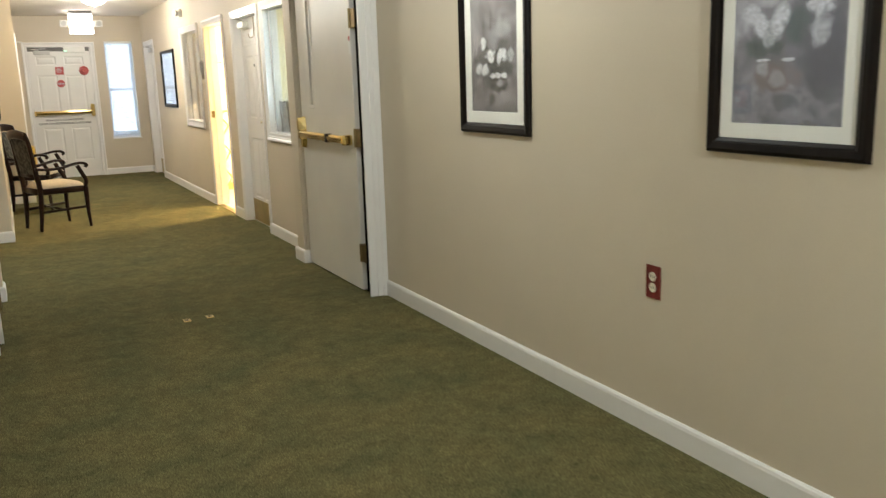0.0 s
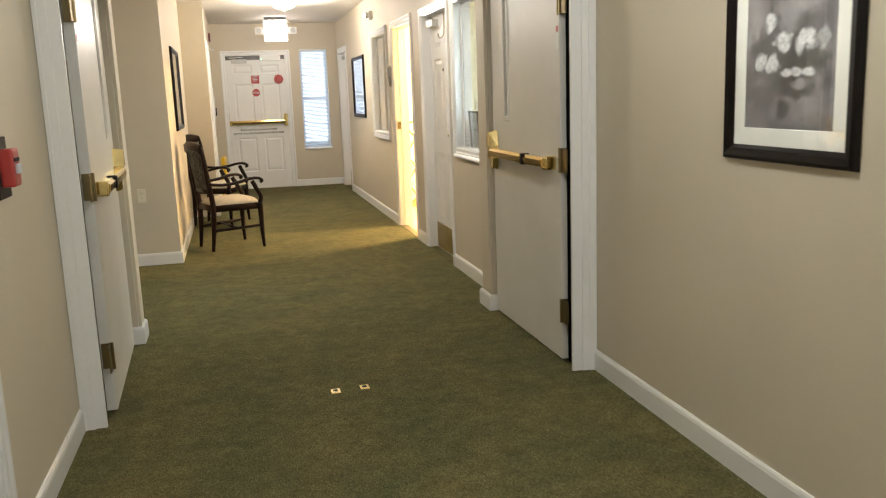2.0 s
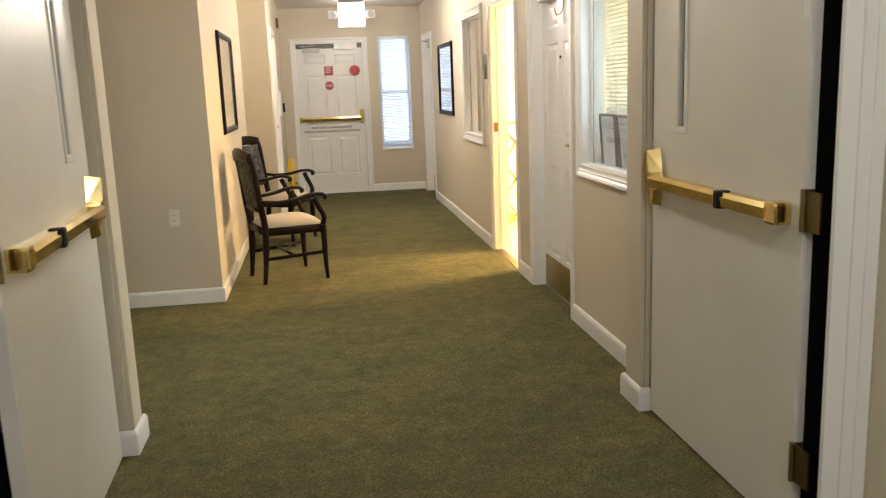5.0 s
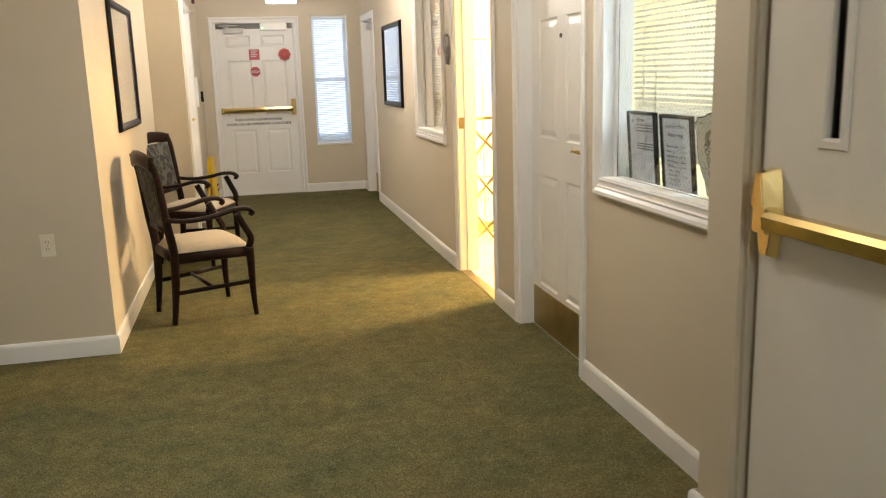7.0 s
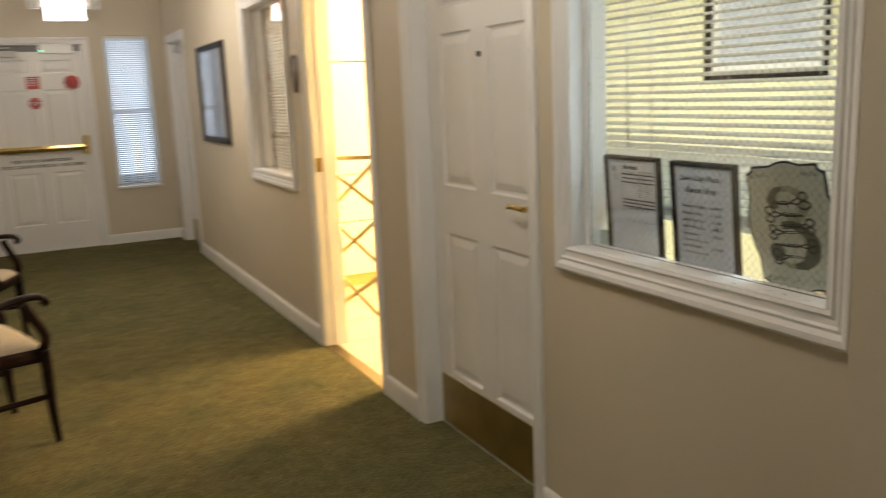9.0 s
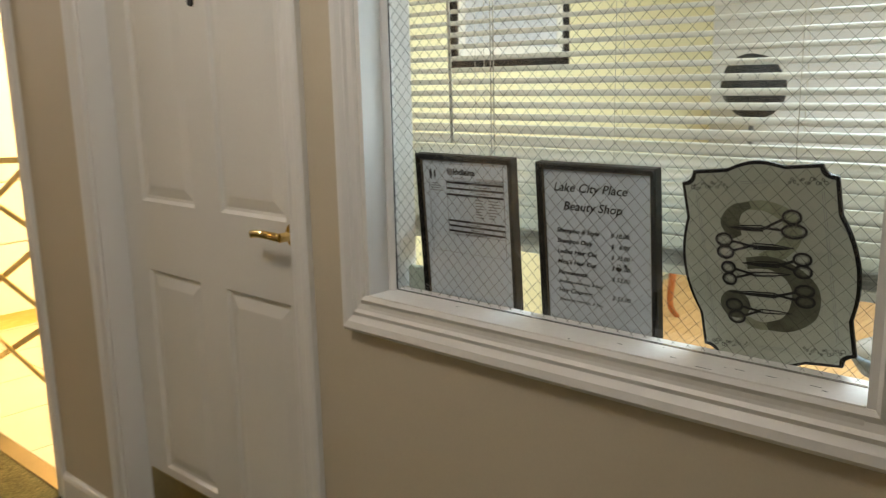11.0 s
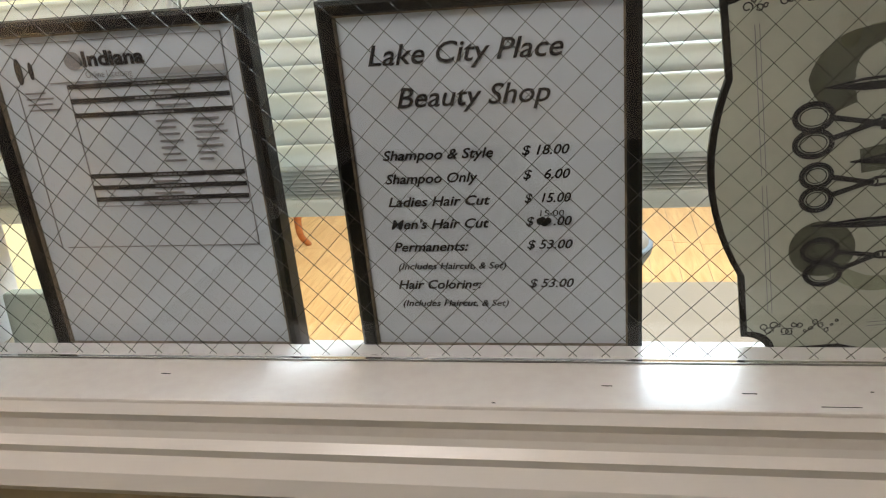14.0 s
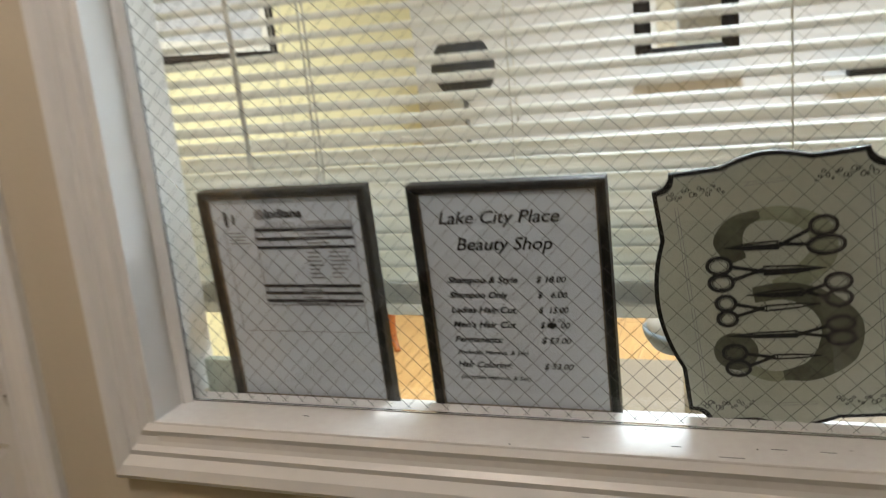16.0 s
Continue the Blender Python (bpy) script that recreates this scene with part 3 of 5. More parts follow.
door_2 = closed_door("door_2", face_right(mid(D2)), width(D2), D2[3], 0.075, "white six-panel door with brass lever and brass kick plate")
pm = bmesh.new()
cylinder(pm, pose(0.0, 1.605, -0.073), 0.012, 0.010, 0.008, 16)
part("peephole", pm, M_BLACK, door_2, "small black door viewer")
hk = bmesh.new()
sweep(hk, curve_points([(0.09, 2.06, -0.068), (0.09, 1.93, -0.068), (0.085, 1.88, -0.060), (0.05, 1.865, -0.040), (0.02, 1.885, -0.035), (0.012, 1.905, -0.035)], 6), (0.007, 0.004), side=(1, 0, 0))
part("over_door_hook", hk, M_BRASS_OLD, door_2, "bronze over-the-door hook")
lk = bmesh.new()
cylinder(lk, pose(width(D2) / 2 - 0.085, 0.965, -0.069), 0.014, 0.012, 0.012, 16)
part("keyhole_rose", lk, M_CHROME, door_2)

closed_door("door_4", face_right(mid(RD)), width(RD), RD[3], 0.085, "white six-panel door with a closer near the exit", 1)
closed_door("door_5", face_left(mid(LD), 0, XF), width(LD), LD[3], 0.06, "white six-panel door beside the exit door", 1, False)
closed_door("door_6", face_left(mid(D0), 0, XL), width(D0), D0[3], 0.045, "white six-panel door with brass lever by the fire alarm", 1)

# the lit doorway with no leaf in view
door_1 = empty("door_1", face_right(mid(D1)), "open doorway with white trim to a brightly lit utility room", "doorway", kind="structure")
part("casing", moulding(-width(D1) / 2, 0, width(D1) / 2, D1[3], CASING, local, True), M_TRIM, door_1)
part("jamb", jambs(width(D1), D1[3], 0.135), M_TRIM, door_1)
part("door_stop", boxes((-width(D1) / 2 + 0.012, 0, -0.085, -width(D1) / 2 + 0.022, D1[3] - 0.012, -0.05)), M_TRIM, door_1)
part("strike_plate", boxes((-width(D1) / 2 + 0.012, 1.045, -0.045, -width(D1) / 2 + 0.015, 1.125, -0.008)), M_BRASS_OLD, door_1, "brass strike plate")
part("threshold", boxes((-width(D1) / 2 + 0.012, 0.0, -0.07, width(D1) / 2 - 0.012, 0.004, 0.0)), M_BRASS_OLD, door_1, "thin metal threshold strip")

# ---- exit door ----
exit_w, exit_h = width(XIT), XIT[3]
door_3 = empty("door_3", face_end(mid(XIT)), "white six-panel exit door with brass push bar and red warning signs", "exit door", kind="structure")
part("casing", moulding(-exit_w / 2, 0, exit_w / 2, exit_h, CASING, local, True), M_TRIM, door_3)
part("jamb", jambs(exit_w, exit_h, 0.12), M_TRIM, door_3)
panel_leaf(door_3, exit_w - 0.03, exit_h - 0.02, -0.04, M_DOORP, ((0.275, 0.54), (0.985, 0.67), (1.815, 0.135)))


def push_bar(root, x0, x1, y, z, head, mat):
    """A crossbar of a panic bolt from x0 to x1; head is the end that carries the latch case."""
    bar = bmesh.new()
    prof = [(y - 0.032, z + 0.022), (y - 0.026, z + 0.052), (y + 0.006, z + 0.058), (y + 0.030, z + 0.046), (y + 0.034, z + 0.022)]
    a = [bar.verts.new((x0, v, h)) for v, h in prof]
    b = [bar.verts.new((x1, v, h)) for v, h in prof]
    for k in range(len(prof)):
        bar.faces.new([a[k], a[(k + 1) % len(prof)], b[(k + 1) % len(prof)], b[k]])
    bar.faces.new(a[::-1])
    bar.faces.new(b)
    bmesh.ops.recalc_face_normals(bar, faces=bar.faces)
    pb = part("push_bar", bar, mat, root, "polished brass push bar")
    part("bar_rail", boxes((x0 + 0.005, y - 0.026, z, x1 - 0.005, y + 0.026, z + 0.024)), mat, pb)
    hx = x1 if head > 0 else x0
    tx = x0 if head > 0 else x1
    hb = bmesh.new()
    box(hb, hx - 0.03, y - 0.075, z, hx + 0.03, y + 0.125, z + 0.056)
    bmesh.ops.bevel(hb, geom=[e for e in hb.edges if max(e.verts[0].co.z, e.verts[1].co.z) > z + 0.04], offset=0.013, segments=3, affect="EDGES")
    part("latch_case", hb, mat, pb)
    part("end_cap", boxes((tx - 0.02, y - 0.038, z, tx + 0.02, y + 0.038, z + 0.062), bevel=0.008), mat, pb)
    return pb


push_bar(door_3, -0.445, 0.415, 1.055, -0.04, 1, M_BRASS)
part("door_alarm", boxes((0.07, exit_h - 0.10, -0.04, 0.39, exit_h - 0.015, 0.025), bevel=0.006), M_WHITEPL, door_3, "white magnetic lock box")
gl = bmesh.new()
cylinder(gl, pose(0.095, exit_h - 0.075, 0.026), 0.011, 0.009, 0.006, 12)
part("indicator", gl, M_GREEN, door_3, "green indicator light")
# the shade of the gap over the leaf, painted as a dark strip
part("head_gap_shade", boxes((-exit_w / 2 + 0.02, exit_h - 0.078, -0.04, exit_w / 2 - 0.02, exit_h - 0.016, -0.037)), M_CLOSER, door_3, "dark strip standing in for the shaded gap above the leaf")
closer(door_3, -0.25, exit_h - 0.10, -0.04, -1, M_ALU)


def sticker(root, name, x, y, w, h, sides, mat, z, label, turn=0.0):
    bm = bmesh.new()
    if sides == 4:
        box(bm, x - w / 2, y - h / 2, z, x + w / 2, y + h / 2, z + 0.002)
    else:
        cylinder(bm, pose(x, y, z + 0.001, 0, 0, turn), w / 2, w / 2, 0.002, sides)
    return part(name, bm, mat, root, label)


sg = sticker(door_3, "red_sign", -0.02, 1.725, 0.125, 0.125, 4, M_RED, -0.038, "square red sign with pale lines")
part("sign_lines", boxes(*[(-0.06, 1.765 - i * 0.022, -0.036, 0.02 - 0.02 * (i % 2), 1.773 - i * 0.022, -0.035) for i in range(4)]), M_PAPER, sg)
st = sticker(door_3, "stop_sticker", -0.02, 1.52, 0.125, 0.125, 8, M_RED, -0.038, "octagonal red stop sticker", 22.5)
text_mesh("STOP", 0.042, M_PAPER, st, pose(-0.02, 1.505, -0.035), align="CENTER", thick=0.001)
al = bmesh.new()
cylinder(al, pose(0.345, 1.72, -0.02), 0.078, 0.07, 0.035, 8)
cylinder(al, pose(0.345, 1.72, 0.005), 0.045, 0.03, 0.02, 16)
part("exit_alarm", al, M_RED, door_3, "red octagonal door alarm")
text_mesh("PUSH UNTIL ALARM SOUNDS", 0.043, M_INK, door_3, pose(-0.02, 0.925, -0.038), align="CENTER", thick=0.001)
text_mesh("DOOR CAN BE OPENED IN 15 SECONDS", 0.043, M_INK, door_3, pose(-0.02, 0.87, -0.038), align="CENTER", thick=0.001)
part("threshold", boxes((-exit_w / 2 + 0.012, 0.0, -0.10, exit_w / 2 - 0.012, 0.008, 0.0)), M_ALU, door_3, "metal threshold")


# ---- the fire doors ----
def fire_jamb(side):
    """The painted door frame of one side with a stepped casing that faces the walker."""
    s = 1 if side > 0 else -1
    xw, xi = (XR, 2.200) if s > 0 else (XL, -0.020)
    root = empty("door_frame", pose(0, 0, 0), "white painted fire door frame fixed to the wall", "door frame", "fire door frames", "structure")
    bm = bmesh.new()
    lo, hi = min(xw, xi), max(xw, xi)
    box(bm, lo, 6.035, 0, hi, 6.052, 2.15)
    st = xi + s * 0.05
    box(bm, min(st, xw - s * 0.002), 6.025, 0, max(st, xw - s * 0.002), 6.035, 2.15)
    st2 = xi + s * 0.085
    box(bm, min(st2, xw - s * 0.003), 6.018, 0, max(st2, xw - s * 0.003), 6.025, 2.15)
    part("casing", bm, M_TRIM, root)
    # unseen part: a black sheet put behind the casing as the gap's shade
    part("gap_shade_sheet", boxes((min(xi + s * 0.044, xi + s * 0.06), 6.052, 0, max(xi + s * 0.044, xi + s * 0.06), 6.32, 2.15)), M_GAP_SHADE, root, "black sheet standing in for the shade of the hinge gap")
    return root


fire_jamb(1)
fire_jamb(-1)
structure("trim_header", boxes((-0.020, 6.025, 2.13, 2.200, 6.05, 2.22)), M_TRIM, "white painted head casing of the fire doors", "trim")


def fire_door(hx, hy, ex, ey, side):
    """A flush fire door leaf, hooked open along the wall. Local x runs from hinge to latch, y up, z into the hallway."""
    d = Vector((ex - hx, ey - hy, 0)).normalized()
    n = Vector((0, 0, 1)).cross(d) if side > 0 else d.cross(Vector((0, 0, 1)))
    up = Vector((0, 0, 1))
    root = empty("fire_door", pose(0, 0, 0), "cream painted steel fire door, hooked open, with brass push bar", "fire door", "pair of fire doors")
    w, h, t = 1.105, 2.10, 0.045

    def at(bm):
        m = Matrix.Translation((hx, hy, 0)) @ Matrix(((d.x, up.x, n.x, 0), (d.y, up.y, n.y, 0), (d.z, up.z, n.z, 0), (0, 0, 0, 1)))
        bm.transform(m)
        bmesh.ops.recalc_face_normals(bm, faces=bm.faces)
        return bm

    l0, l1, y0, y1 = 0.80, 0.872, 1.25, 2.02
    slab = boxes((0, 0.012, -t, l0, h, 0), (l1, 0.012, -t, w, h, 0), (l0, 0.012, -t, l1, y0, 0), (l0, y1, -t, l1, h, 0))
    part("leaf", at(slab), M_FIREDOOR, root)
    bead = moulding(l0, y0, l1, y1, [(-0.012, -0.012), (-0.012, 0.003), (-0.004, 0.006), (0.012, 0.006), (0.016, 0.0)], local)
    part("vision_frame", at(bead), M_FIREDOOR, root)
    gp = part("vision_pane", at(boxes((l0, y0, -0.03, l1, y1, -0.022))), M_GLASS_DIM, root, "narrow wired glass pane")
    hold = new("push_bar_set")
    hold.parent = root
    bar = bmesh.new()
    prof = [(1.012, 0.022), (1.016, 0.062), (1.050, 0.066), (1.064, 0.052), (1.064, 0.022)]
    for xa, xb in ((0.11, 0.39), (0.43, 1.01)):
        a = [bar.verts.new((xa, v, z)) for v, z in prof]
        b = [bar.verts.new((xb, v, z)) for v, z in prof]
        for k in range(len(prof)):
            bar.faces.new([a[k], a[(k + 1) % 5], b[(k + 1) % 5], b[k]])
        bar.faces.new(a[::-1])
        bar.faces.new(b)
    part("push_bar", at(bar), M_BRASS, hold, "polished brass push bar")
    part("bar_rail", at(boxes((0.09, 1.016, 0.0, 1.02, 1.060, 0.026))), M_BRASS, hold)
    part("bar_sleeve", at(boxes((0.392, 1.007, 0.02, 0.428, 1.069, 0.070), bevel=0.008)), M_BLACK, hold, "black rubber sleeve")
    part("end_cap", at(boxes((0.055, 1.002, 0.0, 0.118, 1.072, 0.060), bevel=0.010)), M_BRASS, hold)
    lc = bmesh.new()
    for lo, hi, inset, z1 in ((1.070, 1.172, 0.017, 0.058), (1.000, 1.076, 0.0, 0.050), (0.930, 1.004, -0.014, 0.034)):
        vs = []
        for yy, ins in ((lo, 0.0), (hi, inset)):
            for xx in (1.005, 1.082):
                k = ins if ins > 0 else 0.0
                f = 0.014 if inset < 0 and yy == lo else 0.0
                sx = 1 if xx < 1.04 else -1
                vs.append((lc.verts.new((xx + sx * (k + f), yy, 0.0)), lc.verts.new((xx + sx * (k + f + 0.009), yy - (0.012 if ins > 0 else 0.0) + (0.01 if f else 0.0), z1))))
        (a0, a1), (b0, b1), (c0, c1), (d0, d1) = vs
        for q in ([a1, b1, d1, c1], [a0, b0, d0, c0], [a0, a1, c1, c0], [b0, b1, d1, d0], [a0, b0, b1, a1], [c0, d0, d1, c1]):
            lc.faces.new(q)
    bmesh.ops.recalc_face_normals(lc, faces=lc.faces)
    bmesh.ops.bevel(lc, geom=list(lc.edges), offset=0.003, segments=2, affect="EDGES")
    part("latch_case", at(lc), M_BRASS, hold, "bright brass latch case")
    for z0 in (0.215, 0.995, 1.765):
        hg = bmesh.new()
        box(hg, -0.003, z0, -t + 0.004, 0.0, z0 + 0.12, -0.001)
        box(hg, -0.085, z0, -0.004, 0.016, z0 + 0.118, -0.001 + 0.0035)
        cylinder(hg, pose(-0.006, z0 + 0.06, 0.006, 90, 0, 0), 0.008, 0.008, 0.125, 12)
        part("hinge", at(hg), M_BRASS_OLD, root, "tarnished brass butt hinge")
    part("closer_body", at(boxes((0.42, 2.0, 0.0, 0.66, 2.06, 0.055), bevel=0.012)), M_CLOSER, root, "dark overhead closer")
    part("label_sticker", at(boxes((0.012, 1.60, 0.0, 0.04, 1.72, 0.0012))), M_WHITEPL, root, "small fire rating label")
    part("label_mark", at(boxes((0.014, 1.685, 0.0012, 0.038, 1.715, 0.0022))), M_RED, root)
    return root


fire_door(2.211, 6.205, 2.207, 7.31, 1)
fire_door(0.0, 6.222, -0.043, 7.33, -1)


# ---- inside windows ----
def inside_window(name, m, o, label):
    w, h = width(o), o[3] - o[2]
    root = empty(name, m, label, "window", kind="structure")
    part("casing", moulding(-w / 2, 0, w / 2, h, [(d * 0.76, p) for d, p in SILLCASE], lambda u, v, q: (u, v * 1.3 if v < 0 else v, q)), M_TRIM, root)
    lin = boxes((-w / 2 - 0.002, 0, -0.13, -w / 2 + 0.012, h, 0.010), (w / 2 - 0.012, 0, -0.13, w / 2 + 0.002, h, 0.010), (-w / 2, h - 0.012, -0.13, w / 2, h + 0.002, 0.010))
    part("window_frame", lin, M_TRIM, root)
    part("window_sill", boxes((-w / 2 + 0.012, -0.026, -0.090, w / 2 - 0.012, 0.003, 0.012), bevel=0.0015), M_SILL, root, "white painted sill with scuffs")
    part("sill_ledge", boxes((-w / 2 + 0.012, -0.026, -0.13, w / 2 - 0.012, -0.0125, -0.090)), M_TRIM, root, "lower white ledge behind the pane")
    part("glazing_bead", moulding(-w / 2 + 0.026, 0.003, w / 2 - 0.026, h - 0.026, [(0.0, -0.068), (0.0, -0.052), (0.008, -0.045), (0.014, -0.045), (0.014, -0.068)], local, True), M_TRIM, root)
    for s in (-1, 1):
        part("gasket", boxes((s * (w / 2 - 0.0235) - 0.0025, 0.004, -0.0575, s * (w / 2 - 0.0235) + 0.0025, h - 0.02, -0.0535)), M_BLACK, root, "black glazing gasket")
    part("gasket", boxes((-w / 2 + 0.026, 0.003, -0.0575, w / 2 - 0.026, 0.0040, -0.0560)), M_CLOSER, root, "black glazing gasket")
    g = part("pane", boxes((-w / 2 + 0.016, 0.004, -0.064, w / 2 - 0.016, h - 0.016, -0.058)), M_GLASS, root, "clear wired glass pane")
    g.visible_shadow = False
    return root, w, h


win_2, w2w, w2h = inside_window("window_2", face_right(mid(W2), W2[2]), W2, "inside window with white trim and diamond wired glass")
# diamond wires inside the pane
wire = bmesh.new()
step = 0.0246
x_lo, x_hi, y_lo, y_hi = -w2w / 2 + 0.02, w2w / 2 - 0.02, 0.008, w2h - 0.02
span = (x_hi - x_lo) + (y_hi - y_lo)
for s in (1, -1):
    for k in range(int(span / step) + 1):
        c = k * step
        t0, t1 = max(0.0, c - (x_hi - x_lo)), min(y_hi - y_lo, c)
        if t1 - t0 < 0.004:
            continue
        xa, xb = (x_lo + c - t0, x_lo + c - t1) if s > 0 else (x_hi - c + t0, x_hi - c + t1)
        p, q = Vector((xa, y_lo + t0, -0.0575)), Vector((xb, y_lo + t1, -0.0575))
        side = Vector((1, s, 0)).normalized() * 0.0002
        vs = [wire.verts.new(v) for v in (p - side, p + side, q + side, q - side)]
        ws = [wire.verts.new(v + Vector((0, 0, 0.0005))) for v in (p - side, p + side, q + side, q - side)]
        wire.faces.new(ws)
        for i in range(4):
            wire.faces.new([vs[i], vs[(i + 1) % 4], ws[(i + 1) % 4], ws[i]])
tagged(part("wire_mesh", wire, M_WIRE, win_2, "thin diagonal steel wires"), kind="stuff")

cracks = bmesh.new()
for xa, xb, zz in ((-0.42, -0.12, -0.006), (-0.05, 0.30, 0.004), (0.2, 0.41, -0.020)):
    n = 14
    for i in range(n):
        u0, u1 = xa + (xb - xa) * i / n, xa + (xb - xa) * (i + 1) / n
        if random.random() < 0.22:
            jz = random.uniform(-0.0006, 0.0006)
            box(cracks, u0, 0.0028, zz + jz, u1, 0.0034, zz + jz + random.uniform(0.0002, 0.0004))
for i in range(6):
    u, zz = random.uniform(-0.43, 0.43), random.uniform(-0.040, 0.010)
    box(cracks, u, 0.0028, zz, u + random.uniform(0.0015, 0.012), 0.0034, zz + random.uniform(0.0004, 0.001))
part("paint_crack", cracks, M_DARK, win_2, "dark nicks and cracks in the paint")

win_1, w1w, w1h = inside_window("window_3", face_right(mid(W1), W1[2]), W1, "inside window with white trim beside the lit doorway")

# end window: a drywall opening with a sash behind the blind
win_e = empty("window_1", face_end(mid(WIN), WIN[2], YE + 0.2), "narrow double-hung daylight window behind a white blind", "window", kind="structure")
ww, wh = width(WIN), WIN[3] - WIN[2]
for y0, y1, d in ((0.0, wh / 2 + 0.02, 0.05), (wh / 2 - 0.02, wh, 0.02)):
    part("sash", moulding(-ww / 2 + 0.04, y0 + 0.04, ww / 2 - 0.04, y1 - 0.04, [(0.0, d), (0.0, d + 0.03), (0.04, d + 0.03), (0.04, d)], local), M_TRIM, win_e)
    pn = part("pane", boxes((-ww / 2 + 0.035, y0 + 0.035, d + 0.012, ww / 2 - 0.035, y1 - 0.035, d + 0.016)), M_GLASS, win_e)
    pn.visible_shadow = False
part("window_sill", boxes((-ww / 2 - 0.01, -0.018, 0.02, ww / 2 + 0.01, 0.004, 0.225), bevel=0.003), M_TRIM, win_e)


# ---- blinds ----
def slat_mesh(w, depth, mat):
    bm = bmesh.new()
    n, rows = 5, []
    for k in range(n):
        a = k / (n - 1) - 0.5
        rows.append([(bm.verts.new((s * w / 2, 0.0028 * (1 - 4 * a * a), a * depth)), bm.verts.new((s * w / 2, 0.0028 * (1 - 4 * a * a) - 0.0006, a * depth))) for s in (-1, 1)])
    for r, q in zip(rows, rows[1:]):
        bm.faces.new([r[0][0], r[1][0], q[1][0], q[0][0]])
        bm.faces.new([r[0][1], q[0][1], q[1][1], r[1][1]])
    for r, q in ((rows[0], None), (rows[-1], None)):
        bm.faces.new([r[0][0], r[0][1], r[1][1], r[1][0]])
    me = bpy.data.meshes.new("slat")
    for f in bm.faces:
        f.smooth = True
    bmesh.ops.recalc_face_normals(bm, faces=bm.faces)
    bm.to_mesh(me)
    bm.free()
    me.materials.append(mat)
    return me


def blind(name, m, w, y_top, y_rail, pitch, tilts, label, mat, stack=7, cords=True, head=0.03):
    """A venetian blind: local y up from the window's foot, z towards the viewer. tilts(y) gives degrees."""
    root = empty(name, m, label, "blind")
    me = slat_mesh(w, 0.025, mat)
    y, i = y_rail + 0.02 + stack * 0.0035, 0
    for k in range(stack):
        s = new("slat", me)
        s.parent = root
        s.matrix_local = pose(0, y_rail + 0.014 + k * 0.0035, 0, random.uniform(-2, 2), 0, 0)
    while y < y_top - head - 0.005:
        s = new("slat", me)
        s.parent = root
        s.matrix_local = pose(random.uniform(-0.001, 0.001), y, 0, tilts(y) + random.uniform(-1.5, 1.5), 0, random.uniform(-0.06, 0.06))
        y += pitch
        i += 1
    part("bottom_rail", boxes((-w / 2, y_rail - 0.004, -0.013, w / 2, y_rail + 0.012, 0.013), bevel=0.003), mat, root)
    part("head_rail", boxes((-w / 2, y_top - head, -0.016, w / 2, y_top, 0.016), bevel=0.002), M_WHITEPL, root)
    if cords:
        for cx in (-w * 0.31, 0.0, w * 0.31):
            for cz in (-0.0135, 0.0135):
                bm = bmesh.new()
                sweep(bm, [(cx, y_rail, cz), (cx, y_top - head, cz)], (0.0007, 0.0007), side=(1, 0, 0), seg=5, square=2)
                part("ladder_cord", bm, M_CORD, root)
    return root


def salon_tilt(y):
    z = W2[2] + y
    return 24 if z > 1.34 else 24 + 34 * min(1, (1.34 - z) / 0.08)


b2 = blind("venetian_blind", face_right(mid(W2), W2[2], XR + 0.155), w2w + 0.03, w2h + 0.03, 0.103, 0.0222, salon_tilt, "white slatted blind, half open, hanging inside the window", M_SLAT, 8)
wand = bmesh.new()
sweep(wand, [(-w2w / 2 + 0.11, w2h - 0.05, 0.03), (-w2w / 2 + 0.125, 0.30, 0.032)], (0.003, 0.003), side=(1, 0, 0), seg=6)
part("tilt_wand", wand, M_CORD, b2, "clear plastic tilt wand")
for cx, yb in ((-w2w / 2 + 0.215, 0.29), (-w2w / 2 + 0.222, 0.275)):
    pc = bmesh.new()
    sweep(pc, [(cx, w2h - 0.05, 0.028), (cx + 0.006, yb, 0.03)], (0.0012, 0.0012), side=(1, 0, 0), seg=5)
    cylinder(pc, pose(cx + 0.006, yb - 0.014, 0.03, 90, 0, 0), 0.005, 0.0025, 0.03, 10)
    part("pull_cord", pc, M_CORD, b2)
blind("venetian_blind", face_right(mid(W1), W1[2], XR + 0.155), w1w + 0.16, w1h + 0.10, -0.06, 0.0222, lambda y: 77, "beige slatted blind, closed, hanging inside the window", M_SLAT_BEIGE, 3, False)
blind("venetian_blind", face_end(mid(WIN), WIN[2], YE + 0.03), ww - 0.012, wh - 0.002, 0.012, 0.0215, lambda y: -44, "white slatted blind, closed, lit by blue daylight", M_SLAT_DAY, 3, False)


# ---- rooms behind the openings ----
structure("floor_salon", boxes((XR, 5.0, -0.1, 7.3, 10.2, -0.006)), M_GROUT, "dark underlay below the salon boards", "floor")
structure("wall_salon_north", boxes((XR + 0.13, 10.10, 0, 7.3, 10.19, ZC)), M_WALL_YELLOW, "yellow painted salon wall", "wall")
structure("wall_salon_east", boxes((7.2, 5.0, 0, 7.3, 10.10, ZC)), M_WALL_GREY, "pale grey painted salon wall", "wall")
structure("wall_salon_south", boxes((XR + 0.13, 4.9, 0, 7.3, 5.0, ZC)), M_WALL_YELLOW, "yellow painted salon wall", "wall")
structure("floor_utility", boxes((XR, 10.2, -0.1, 5.2, 13.2, -0.003)), M_GROUT, "grout bed below the utility room tiles", "floor")
